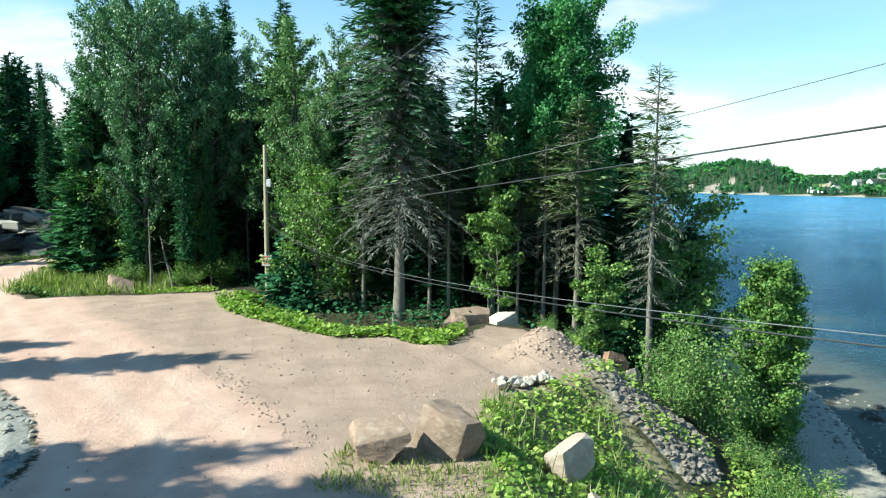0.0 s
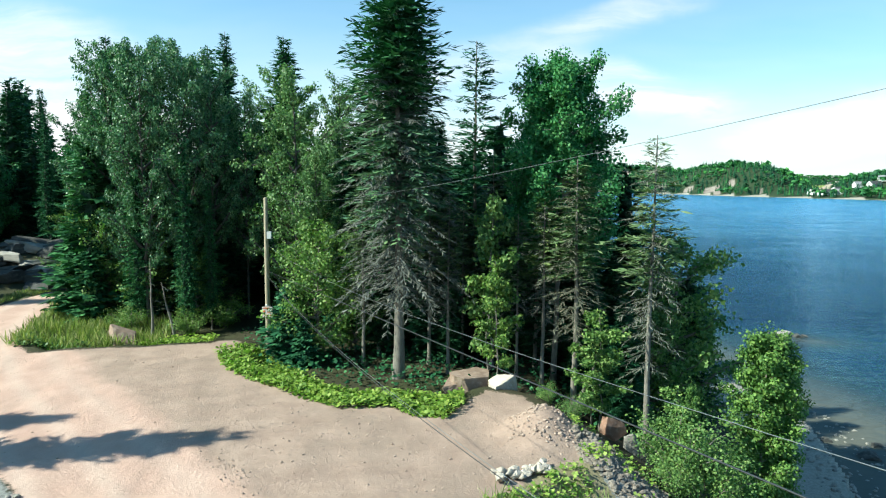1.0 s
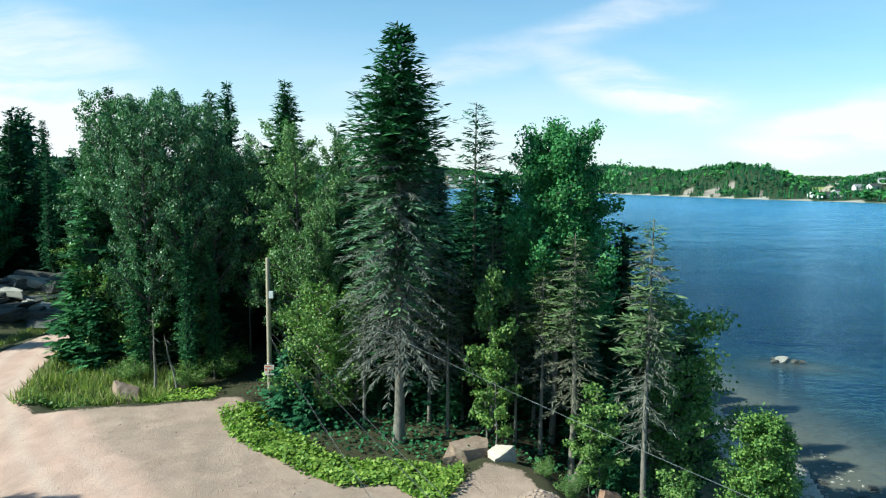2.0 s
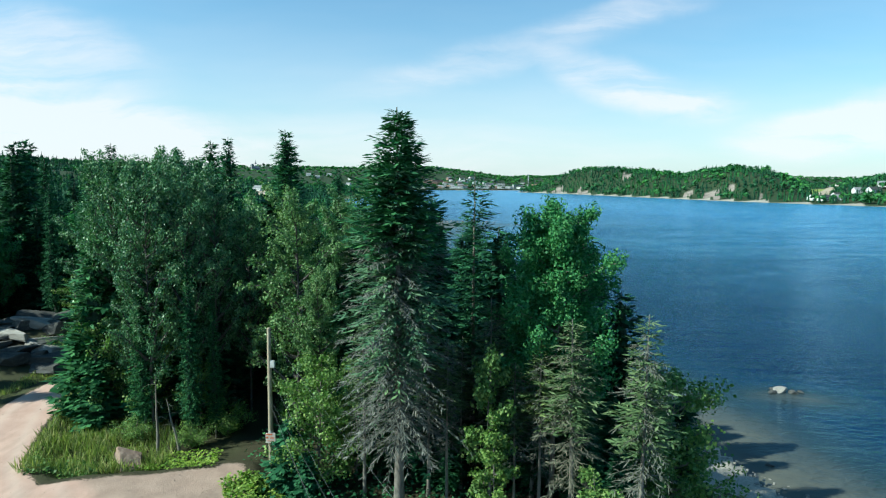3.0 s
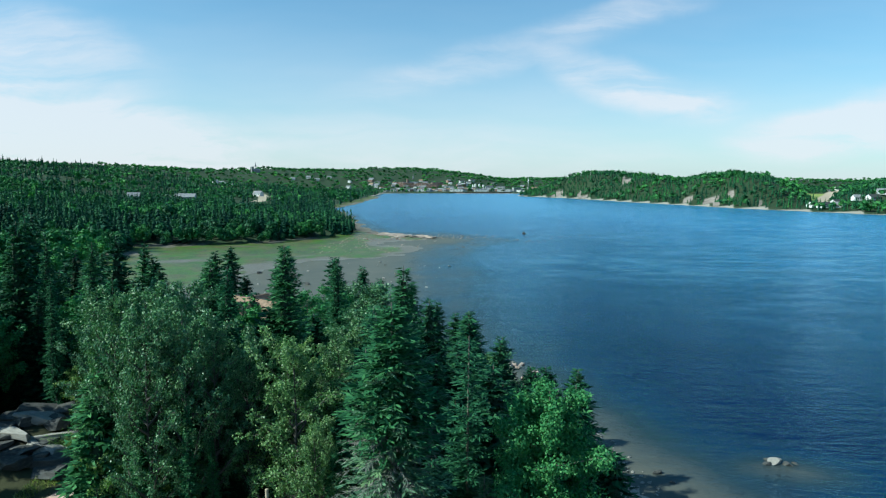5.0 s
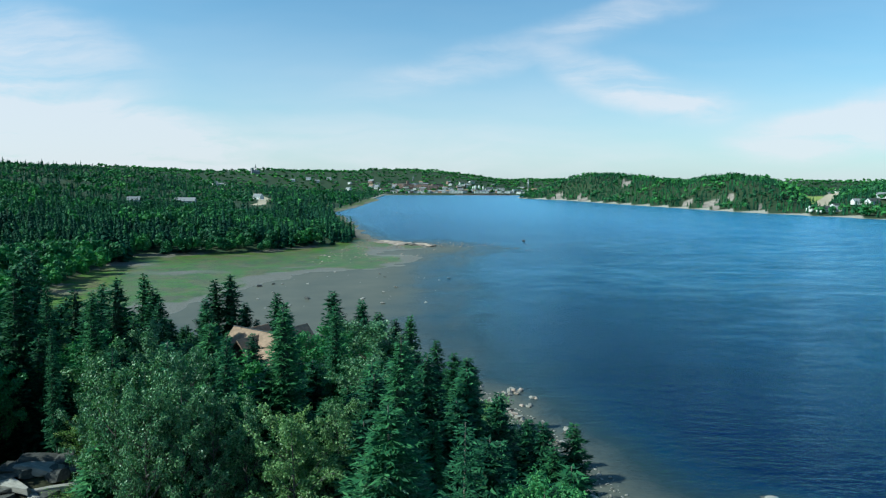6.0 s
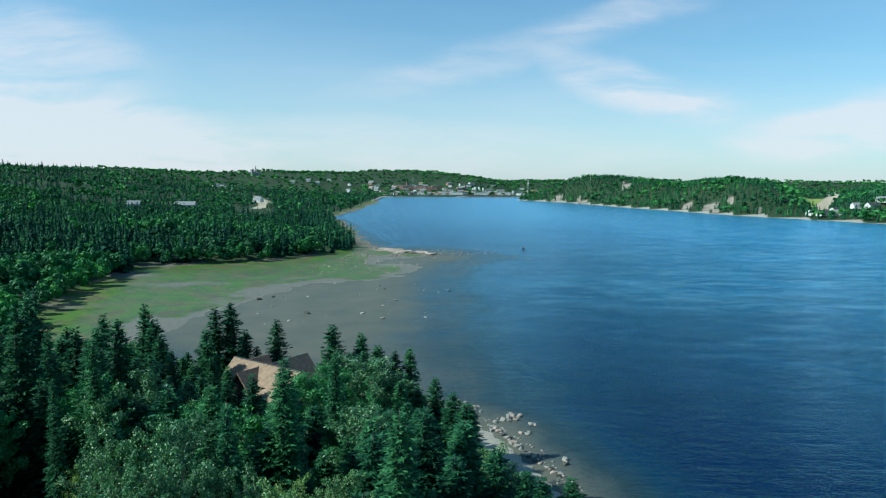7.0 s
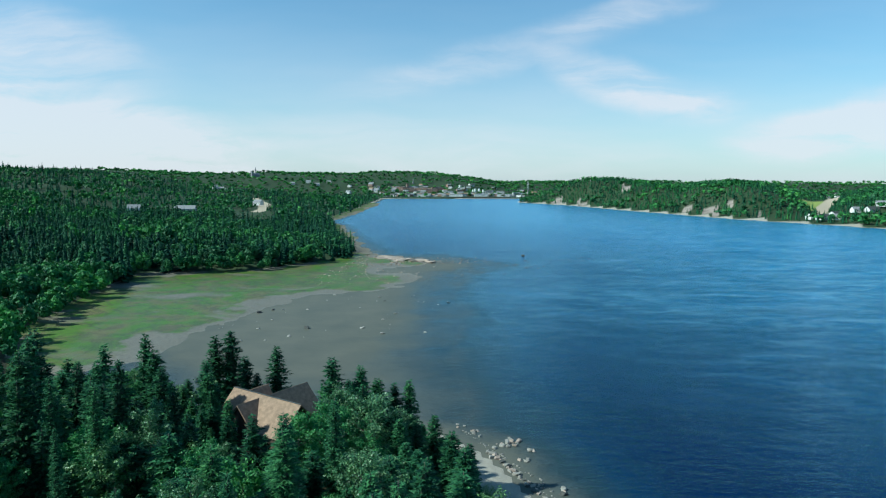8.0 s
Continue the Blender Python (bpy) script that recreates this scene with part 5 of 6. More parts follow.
_r = R(3)
boulder(_r, -1.45, 14.9, (1.45, 1.1, 1.05), ROCK_PINK, "angular pinkish boulder with pale veins on dirt", 5, level=5)
boulder(_r, 0.25, 15.5, (1.8, 1.4, 1.25), ROCK_PINK, "large angular pinkish boulder with a flat top", -38, tilt=4, level=5)
boulder(_r, 3.1, 16.0, (1.15, 1.1, 1.35), ROCK_WHITE, "pale pinkish boulder among green weeds", 40, level=5, z=9.3)
boulder(_r, 3.5, 13.6, (0.9, 0.8, 0.9), ROCK_WHITE, "pale boulder among green weeds", 80, level=5)
boulder(_r, -18.7, 38.3, (1.8, 1.4, 1.6), ROCK_PINK, "grey pink boulder beside tall grass", 10, level=5)
boulder(_r, 1.3, 30.4, (2.0, 1.3, 1.3), ROCK_PINK, "brown angular boulder at the wood's edge", 15, level=5, z=9.7)
boulder(_r, 0.5, 30.2, (1.3, 0.9, 0.7), ROCK_PINK, "brown boulder at the wood's edge", 75, level=5)
boulder(_r, 2.75, 30.0, (1.35, 1.0, 1.15), STONE_WHITE, "white limestone boulder at the wood's edge", 30, level=5, z=9.75)
boulder(_r, 7.4, 28.6, (1.1, 0.9, 1.2), ROCK_RED, "reddish boulder on the bank", 30, level=5)
boulder(_r, 8.3, 28.2, (0.9, 0.8, 1.1), ROCK_GREY, "grey boulder on the bank", 70, level=5)
boulder(_r, 8.9, 28.8, (0.8, 0.7, 0.9), ROCK_RED, "reddish boulder on the bank", 120, level=5)
for i in range(26):
    a = _r.uniform(-1, 1)
    boulder(_r, 2.6 + 0.75 * a + _r.normal(0, 0.12), 20.45 + 0.35 * a + _r.normal(0, 0.2), tuple(_r.uniform(0.20, 0.36, 3) * np.array([1.2, 1.0, 0.8])), STONE_WHITE, "small white stone in a heap", _r.uniform(0, 180), -0.5 * _r.rand(), group="heap of white stones", blocky=False)
# ledge beside the road: shade painted as dark rock, lit slabs as grey
for i in range(38):
    x, y = _r.uniform(-44, -34.0), _r.uniform(58.5, 66.5)
    boulder(_r, x, y, (_r.uniform(1.8, 4.8), _r.uniform(1.4, 3.2), _r.uniform(0.5, 1.3)), ROCK_GREY if i % 6 == 1 else ROCK_DARK, "flat grey ledge rock beside the road, light and shade put into its tone", _r.uniform(-30, 30), 0.25, tilt=_r.uniform(-14, 14), group="ledge beside the road")
# rocks on the shore and in the shallows
SHORE = [(30.6, 46.4, 1.6), (27.5, 81.6, 1.4), (28.6, 79.0, 0.9), (21.2, 108.3, 1.6), (-47.6, 235, 2.6), (44, 85, 2.0), (42.8, 84.4, 1.2), (45.4, 84.2, 1.4), (46.6, 84.6, 0.9), (43.4, 85.8, 1.0), (32.5, 48.5, 1.0), (29.2, 49.5, 1.1), (31.5, 62, 0.9),
         (-72, 262, 2.4), (-68, 268, 1.8), (-28, 300, 1.6), (-25, 290, 1.2), (57, 470, 3.0), (-22, 250, 1.4)]
for x, y, s in SHORE:
    boulder(_r, x, y, (s, s * 0.75, s * 0.5), ROCK_DARK if _r.rand() < 0.9 else ROCK_GREY, "wet shore rock standing in shallow water", _r.uniform(0, 180), 0.2, group="rocks in the shallows", z=-0.12, blocky=False)
for cx, cy, n, far in ((15.2, 130.6, 13, 1.1), (17.8, 126.4, 4, 0.8), (12.6, 129.0, 7, 1.3), (16.4, 121.0, 3, 0.8), (7.8, 136.8, 5, 0.9), (21.3, 109.8, 3, 0.5), (4.4, 138.8, 3, 0.8)):
    for i in range(n):
        x, y, s = cx + _r.normal(0, far), cy + _r.normal(0, far), _r.uniform(0.4, 1.25)
        boulder(_r, x, y, (s, s * 0.8, s * 0.6), ROCK_WHITE if _r.rand() < 0.5 else ROCK_GREY, "pale rock on the beach", _r.uniform(0, 180), 0.15, group="rocks on the beach", z=max(-0.1, ground_z(x, y)))
# broken edge of the beach
for i in range(44):
    q = i / 43 + _r.normal(0, 0.01)
    x, y, s = np.interp(q, (0, 0.2, 0.6, 1), (9.8, 11.6, 15.0, 20.0)) + _r.normal(0, 0.35), np.interp(q, (0, 0.2, 0.6, 1), (125.5, 122.8, 113.5, 103.0)) + _r.normal(0, 0.4), _r.uniform(0.5, 1.5)
    boulder(_r, x, y, (s, s * 0.7, s * 0.55), (ROCK_GREY, ROCK_WHITE, ROCK_DARK)[i % 3], "angular rock along the edge of the beach", _r.uniform(0, 180), 0.25, group="rocks on the beach", z=max(-0.1, ground_z(x, y)))


def pebbles(rng, name, x, y, size, mat, label, z=None, flatness=0.6, category="stones"):
    """Many small angular stones in one mesh."""
    shapes = []
    for i in range(6):
        me = boulder_mesh(R(300 + i), 7, 1)
        v = np.array([q.co[:] for q in me.vertices])
        f = np.array([p.vertices[:] for p in me.polygons])
        bpy.data.meshes.remove(me)
        shapes.append((v, f))
    pick = rng.randint(0, 6, len(x))
    zz_ = land(x, y) if z is None else z
    pieces = []
    for i in range(len(x)):
        v, f = shapes[pick[i]]
        a = rng.uniform(0, 6.283)
        lean = 0.5 if flatness > 0.25 else 0.1
        rot = np.array(Euler((rng.uniform(-lean, lean), rng.uniform(-lean, lean), a)).to_matrix())
        s = size[i]
        pieces.append((((v * np.array([s, s * 0.8, s * flatness])) @ rot.T) + np.array([x[i], y[i], zz_[i] + s * flatness * 0.2]), f))
    v, f = joined(pieces)
    return tagged(new(name, quick_mesh(name, v, f, mat)), label, category, kind="stuff")


def sown(rng, poly, n):
    xs, ys = [p[0] for p in poly], [p[1] for p in poly]
    x, y = rng.uniform(min(xs), max(xs), n * 4), rng.uniform(min(ys), max(ys), n * 4)
    k_ = inside_distance(poly, x, y) > 0
    return x[k_][:n], y[k_][:n]


_r = R(4)
x, y = sown(_r, SLATE_BED, 3600)
pebbles(_r, "slate_rubble", x, y, 0.03 + 0.34 * _r.rand(len(x)) ** 4.0, SLATE, "broken grey slate slabs down the bank", flatness=0.5)
x, y = sown(_r, STONES, 900)
pebbles(_r, "crushed_stone", x, y, _r.uniform(0.10, 0.26, len(x)), ROCK_GREY, "crushed grey stone beside the road")
x, y = sown(_r, DIRT, 1500)
pebbles(_r, "loose_gravel", x, y, _r.uniform(0.015, 0.06, len(x)) * (1 + (_r.rand(len(x)) < 0.06)), ROCK_PINK, "loose stones on the dirt")
q = _r.rand(420)
x, y = -7.7 + 4.9 * q + _r.normal(0, 0.28, 420), 22.0 - 6.6 * q + _r.normal(0, 0.28, 420)
pebbles(_r, "soil_clods", x, y, 0.02 + 0.09 * _r.rand(420) ** 2.6, CLOD, "clods of soil along the edge of the road")
x, y = sown(_r, [(-6.5, 28), (3.5, 25), (4.2, 22), (1.0, 19), (-5, 20), (-10, 27)], 520)
pebbles(_r, "soil_clods", x, y, 0.02 + 0.11 * _r.rand(len(x)) ** 3.6, CLOD, "clods and stones on the trodden dirt")
x, y = sown(_r, [(2.6, 25.6), (4.6, 26), (5.4, 23.4), (4.2, 22.4), (2.4, 23.2)], 900)
pebbles(_r, "mound_stones", x, y, 0.02 + 0.16 * _r.rand(len(x)) ** 4.5, CLOD, "stones in a heap of earth")
x, y = sown(_r, [(21, 34), (25, 46), (26, 60), (31, 60), (35, 46), (28, 34)], 500)
pebbles(_r, "beach_stones", x, y, _r.uniform(0.08, 0.5, len(x)) ** 1.2, ROCK_GREY, "flat stones on the beach", z=np.maximum(land(x, y), -0.05))
x, y = sown(_r, [(4, 140), (18, 115), (25, 90), (27, 70), (22, 70), (18, 108), (6, 134)], 600)
pebbles(_r, "beach_stones", x, y, _r.uniform(0.1, 0.7, len(x)) ** 1.2, ROCK_GREY, "flat stones on the beach", z=np.maximum(land(x, y), -0.05))
x, y = sown(_r, [(-50, 380), (-40, 405), (-5, 420), (30, 430), (45, 470), (-5, 455), (-50, 480), (-62, 450), (-60, 400)], 450)
pebbles(_r, "point_rocks", x, y, _r.uniform(0.4, 1.7, len(x)), ROCK_PINK, "rocks on the tidal point", z=np.maximum(land(x, y), -0.2), flatness=0.28)
for i in range(22):
    a = _r.uniform(-1, 1)
    boulder(_r, -26 + 16 * a + _r.normal(0, 3), 445 - 13 * a + _r.normal(0, 7), (_r.uniform(4, 10), _r.uniform(3, 6), _r.uniform(0.9, 1.7)), ROCK_WHITE, "flat pale pinkish ledge rock on the tidal point", _r.uniform(-25, 25), 0.1, group="ledge on the point", z=-0.1)
x, y = sown(_r, [(-40, 330), (-5, 350), (60, 390), (110, 470), (40, 440), (-5, 400)], 260)
pebbles(_r, "reef_rocks", x, y, 0.5 + 1.8 * _r.rand(len(x)) ** 2, ROCK_DARK, "dark rocks awash off the point", z=np.full(len(x), -0.12), flatness=0.2)
x, y = sown(_r, [(-75, 330), (-20, 340), (0, 400), (-10, 440), (-60, 430)], 260)
pebbles(_r, "flat_stones", x, y, 0.3 + 1.1 * _r.rand(len(x)) ** 2.5, ROCK_WHITE, "pale stones scattered on the tidal flat", z=np.maximum(land(x, y), -0.05), flatness=0.4)
x, y = sown(_r, [(-90, 230), (-40, 200), (0, 230), (5, 300), (-40, 330), (-80, 290)], 46)
pebbles(_r, "flat_stones", x, y, 0.4 + 1.4 * _r.rand(len(x)) ** 2.5, ROCK_GREY, "stones standing in the shallow bay", z=np.full(len(x), -0.02), flatness=0.4)
x, y = sown(_r, [(-60, 560), (-120, 800), (-90, 1000), (20, 800), (10, 600)], 120)
pebbles(_r, "reef_rocks", x, y, _r.uniform(0.8, 3.0, len(x)), ROCK_DARK, "dark rocks awash along the shore", z=np.full(len(x), -0.15), flatness=0.16)


# ---- low plants ----
def low_leaves(rng, name, x, y, lift, size, mat, label, upright=0.6, category="plants"):
    n = len(x)
    p = np.stack([x, y, land(x, y) + lift], 1)
    nrm = unit(np.stack([rng.normal(0, 1, n), rng.normal(0, 1, n), rng.uniform(0.6, 2.0, n)], 1) * np.array([upright, upright, 1]))
    a = unit(np.cross(nrm, rng.normal(0, 1, (n, 3))))
    s = np.cross(nrm, a)
    v, f = blades(p, a, s, size, size * 0.95)
    return tagged(new(name, quick_mesh(name, v, f, mat)), label, category, kind="stuff")


def grass(rng, name, x, y, tall, mat, label, wid=0.03):
    n = len(x)
    p = np.stack([x, y, land(x, y) - 0.03], 1)
    up = unit(np.stack([rng.normal(0, 0.35, n), rng.normal(0, 0.35, n), np.ones(n)], 1))
    s = unit(np.cross(up, rng.normal(0, 1, (n, 3))))
    v, f = blades(p, up, s, tall, np.full(n, wid) + tall * 0.03)
    return tagged(new(name, quick_mesh(name, v, f, mat)), label, "grass", kind="stuff")


def shrub(rng, height, reach, label, mat, group, stems=9, per=22, size=0.16):
    ob = thing("shrub", label, "shrub", group)
    tubes, tips = [], []
    for i in range(stems):
        a, l = rng.uniform(0, 6.283), rng.uniform(0.3, 1.0)
        e = np.array([math.cos(a) * reach * l, math.sin(a) * reach * l, height * rng.uniform(0.55, 1.0) * (1.1 - 0.4 * l)])
        s = np.linspace(0, 1, 5)[:, None]
        path = e * s + np.array([0, 0, 1]) * 0.15 * height * np.sin(s * 3.14) + rng.normal(0, 0.03, (5, 3)) * s
        tubes.append(tube(path, 0.02 * np.linspace(1, 0.3, 5), 4))
        tips += list(path[1:])
    v, f = joined(tubes)
    part("stem", quick_mesh("stem", v, f, BARK, True), ob)
    v, f = leaf_cloud(rng, np.array(tips), per, 0.2 * reach + 0.06, size, 0.8)
    part("foliage", quick_mesh("foliage", v, f, mat), ob)
    return ob


_r = R(6)
COVER = [(-12.2, 35.4), (-10.6, 32.2), (-8.8, 30.4), (-6.3, 28.2), (-4.2, 26.6), (-2.2, 26.9), (-1, 25.7), (0.2, 25.5), (0.9, 27.2), (0.9, 29.2), (-0.6, 29.8), (-2, 30.2), (-5, 30.8), (-7.6, 33.4), (-9.6, 36.4), (-11, 37)]
x, y = sown(_r, COVER, 9000)
low_leaves(_r, "ground_cover", x, y, _r.uniform(0.03, 0.42, len(x)) * (0.55 + 0.45 * waves(x, y, 3.0, 9)) + 0.03, _r.uniform(0.10, 0.24, len(x)), GROUNDCOVER, "yellow-green broad-leaved ground cover along the clearing")
x, y = sown(_r, [(-24.0, 36.4), (-19.8, 36.8), (-20.5, 38.6), (-24.6, 39)], 900)
low_leaves(_r, "ground_cover", x, y, _r.uniform(0.03, 0.4, len(x)), _r.uniform(0.12, 0.24, len(x)), BRUSH, "green leafy plants beside the boulder")
x, y = sown(_r, [(-18, 37.2), (-13.4, 37.6), (-13.8, 41), (-17.4, 40.5)], 800)
low_leaves(_r, "ground_cover", x, y, _r.uniform(0.03, 0.35, len(x)), _r.uniform(0.12, 0.24, len(x)), GROUNDCOVER, "green leafy plants beside the track")
x, y = sown(_r, [(-24.4, 36.6), (-26.6, 43.8), (-28.8, 50), (-29, 55), (-24, 52), (-18, 44), (-16.6, 40), (-17, 37.6), (-19, 36.8)], 9000)
k_ = waves(x, y, 2.6, 51) + 0.8 * smooth(y, 37, 39) > -0.25
x, y = x[k_], y[k_]
grass(_r, "tall_grass", x, y, _r.uniform(0.5, 1.35, len(x)) * (0.75 + 0.25 * waves(x, y, 4.0, 13)), WEEDS, "tall green and straw grass by the road")
x, y = sown(_r, [(-35.5, 50), (-36, 60), (-33, 64), (-30, 64), (-34, 56), (-34.8, 51)], 2500)
grass(_r, "verge_grass", x, y, _r.uniform(0.2, 0.6, len(x)), WEEDS, "short grass along the road verge")
x, y = sown(_r, BANK, 6000)
k_ = inside_distance(BANK, x, y) > 0.5 + 0.7 * waves(x, y, 1.6, 43)
x, y = x[k_], y[k_]
grass(_r, "bank_weeds", x, y, _r.uniform(0.15, 0.6, len(x)) * (0.5 + 0.5 * smooth(x, 1.5, 5)) * (0.7 + 0.5 * waves(x, y, 1.6, 41)), BANK_LEAF, "tall weeds covering the river bank", 0.012)
x, y = sown(_r, BANK, 30000)
k_ = (inside_distance(BANK, x, y) > 0.1 + 0.5 * waves(x, y, 1.6, 43)) & (waves(x, y, 1.1, 47) > -0.75)
x, y = x[k_], y[k_]
x2, y2 = sown(_r, [(7.6, 15.2), (6.9, 17.9), (8.5, 18.6), (9.0, 20.6), (11, 22.0), (16, 25), (15, 14), (9, 11)], 9000)
x, y = np.concatenate([x, x2]), np.concatenate([y, y2])
low_leaves(_r, "bank_leaves", x, y, _r.uniform(0.03, 0.5, len(x)) * (0.5 + 0.5 * smooth(x, 1.5, 6)) * (0.7 + 0.4 * waves(x, y, 1.3, 49)), _r.uniform(0.07, 0.19, len(x)), BANK_LEAF, "leafy green plants covering the river bank", 0.7)
x, y = sown(_r, BANK, 5000)
k_ = waves(x, y, 3.0, 37) > 0.0
grass(_r, "dry_stalks", x[k_], y[k_], _r.uniform(0.4, 1.0, len(x))[k_], WEEDS, "dry straw-coloured stalks among the weeds", 0.018)
x, y = sown(_r, SLATE_BED, 1500)
k_ = waves(x, y, 1.7, 31) > 0.12
low_leaves(_r, "slope_plants", x[k_], y[k_], _r.uniform(0.05, 0.4, len(x))[k_], _r.uniform(0.08, 0.18, len(x))[k_], BANK_LEAF, "green plants growing through the slate")
x, y = sown(_r, [(-2.6, 15.2), (0.9, 15.4), (2.0, 17.6), (2.4, 15.0), (0.8, 12.6), (-2.6, 13.2)], 2200)
grass(_r, "tuft_grass", x, y, _r.uniform(0.08, 0.42, len(x)) * (0.6 + 0.4 * waves(x, y, 1.2, 13)), WEEDS, "grass tufts round the boulders")
x, y = sown(_r, [(-12, 36), (-8, 33), (-1, 30), (6, 30), (14, 28), (16, 36), (8, 50), (-12, 52)], 9000)
k_ = inside_distance(DIRT, x, y) < -1
low_leaves(_r, "undergrowth", x[k_], y[k_], _r.uniform(0.03, 0.7, len(x))[k_], _r.uniform(0.12, 0.26, len(x))[k_], SPRUCE, "dark green undergrowth on the wood floor")
bush = shrub(R(61), 1.6, 1.0, "leafy yellow-green shrub on the bank", BRUSH, "shrubs on the bank", 14, 74, 0.052)
for i, (x, y, t, wd) in enumerate(((8.5, 23.2, 3.4, 0.8), (9.3, 22.2, 2.8, 0.8), (8.0, 22.0, 2.0, 0.8), (9.0, 24.6, 3.4, 0.6), (10.0, 20.6, 1.4, 0.9), (11.4, 19.8, 1.7, 1.0), (9.4, 18.4, 1.6, 0.8), (12.6, 18.6, 1.9, 1.0), (8.4, 17.0, 1.5, 0.8), (13.8, 20.4, 1.3, 0.9), (7.6, 16.4, 1.2, 0.8), (6.6, 16.8, 0.9, 0.8), (14.4, 17.6, 1.7, 1.0), (12.0, 17.0, 1.8, 0.9),
                                  (10.4, 16.8, 1.8, 0.9), (11.2, 14.8, 1.6, 1.0), (13.0, 16.0, 1.8, 1.0), (5.4, 26.8, 1.2, 0.8), (4.6, 28.2, 1.0, 0.8), (10.6, 28.0, 2.0, 0.8), (14.4, 27.4, 2.2, 0.7), (13.2, 24.6, 1.0, 0.8),
                                  (14.8, 32.4, 2.6, 0.9), (12.4, 31.2, 2.2, 0.9), (-35.5, 62.0, 2.6, 1.2), (-33.0, 65.0, 3.2, 1.2), (-31.2, 64.2, 2.4, 1.0), (-20.0, 42.6, 2.0, 1.0), (-16.0, 42.0, 1.8, 1.0), (-14.6, 44.4, 2.6, 1.0), (-10.8, 46, 2.5, 1.0))):
    put(bush, x, y, ground_z(x, y) + t, 1.7, 47 * i, wd * 1.2)


_r = R(62)
for i in range(46):
    y = _r.uniform(52, 128)
    x = float(np.interp(y, (50, 62, 74, 87, 100, 109, 121, 128), (26, 26, 24, 20.2, 17.2, 14.2, 10, 6))) - 8.0 - 4.0 * _r.rand()
    put(bush, x, y, ground_z(x, y) + _r.uniform(1.6, 3.6), 1.7, 47 * i, _r.uniform(0.9, 1.3))


# ---- houses ----
def slab(name, corners, thick, mat):
    """A sloping slab from four corners, with its thickness below."""
    c = [Vector(p) for p in corners]
    n = (c[1] - c[0]).cross(c[3] - c[0]).normalized()
    if n.z < 0:
        n = -n
    bm = bmesh.new()
    top = [bm.verts.new(p) for p in c]
    low = [bm.verts.new(p - n * thick) for p in c]
    bm.faces.new(top)
    bm.faces.new(low[::-1])
    for i in range(4):
        bm.faces.new((top[i], low[i], low[(i + 1) % 4], top[(i + 1) % 4]))
    bmesh.ops.recalc_face_normals(bm, faces=bm.faces)
    me = bpy.data.meshes.new(name)
    bm.to_mesh(me)
    bm.free()
    me.materials.append(mat)
    return me


def gable_body(name, length, width, eave, ridge, mat):
    """Walls of a gabled block along x, with closed gable ends."""
    l, w_ = length / 2, width / 2
    v = [(-l, -w_, 0), (l, -w_, 0), (l, w_, 0), (-l, w_, 0), (-l, -w_, eave), (l, -w_, eave), (l, w_, eave), (-l, w_, eave), (-l, 0, ridge), (l, 0, ridge)]
    f = [(0, 1, 5, 4), (2, 3, 7, 6), (1, 2, 6, 9, 5), (3, 0, 4, 8, 7), (4, 5, 9, 8), (6, 7, 8, 9), (3, 2, 1, 0)]
    me = bpy.data.meshes.new(name)
    me.from_pydata(v, [], f)
    me.materials.append(mat)
    return me


def gable_roof(parent, length, width, eave, ridge, mat, over=0.5, turn=0.0, at=(0, 0, 0)):
    l, w_ = length / 2 + over, width / 2
    k_ = (w_ + over) / w_
    low = ridge - (ridge - eave) * k_
    m4 = pose(*at, 0, 0, turn)
    for s in (-1, 1):
        me = slab("roof_slope", [(-l, s * (w_ + over), low + 0.12), (l, s * (w_ + over), low + 0.12), (l, 0, ridge + 0.12), (-l, 0, ridge + 0.12)], 0.16, mat)
        me.transform(m4)
        part("roof_slope", me, parent)


def window_part(parent, w_, h_, at, turn, frame_mat):
    me = box("window", (w_ + 0.16, 0.08, h_ + 0.16), frame_mat, 0.01)
    me.transform(pose(*at, 0, 0, turn))
    win = part("window", me, parent)
    me = box("pane", (w_, 0.03, h_), PANE, 0)
    me.transform(pose(*at, 0, 0, turn) @ pose(0, -0.05, 0))
    part("pane", me, win)


# the house among the trees: a long roof crossed by two wings
hx, hy, hz = -28.05, 106.8, 8.4
home = thing("house", "brown house with a steep tan cross-gabled roof among spruces", "house", at=(hx, hy, hz), turn=-34)
EAVE, RIDGE = 4.75, 8.88
part("wall", gable_body("wall", 15.2, 8.2, EAVE, RIDGE, LOG_WALL), home)
gable_roof(home, 15.2, 8.2, EAVE, RIDGE, ROOF_TAN, 0.4)
for sgn, ln in ((-1, 4.3), (1, 9.6)):
    me = gable_body("wing_wall", ln, 7.0, EAVE - 0.1, RIDGE - 0.5, LOG_WALL)
    me.transform(pose(-1.2, sgn * (ln / 2 + 0.2), 0, 0, 0, 90))
    part("wing_wall", me, home)
    gable_roof(home, ln, 7.0, EAVE - 0.1, RIDGE - 0.5, ROOF_TAN, turn=90, at=(-1.2, sgn * (ln / 2 + 0.2), 0))
me = gable_body("dormer", 3.6, 2.6, EAVE + 2.2, RIDGE + 0.05, LOG_WALL)
me.transform(pose(-4.6, 2.4, 0, 0, 0, 90))
part("dormer", me, home)
gable_roof(home, 3.6, 2.6, EAVE + 2.2, RIDGE + 0.05, ROOF_TAN, 0.25, turn=90, at=(-4.6, 2.4, 0))
part("ridge_cap", box("ridge_cap", (16.0, 0.3, 0.06), ROOF_DARK, 0.01, (0, 0, RIDGE + 0.15)), home, "dark ridge capping")
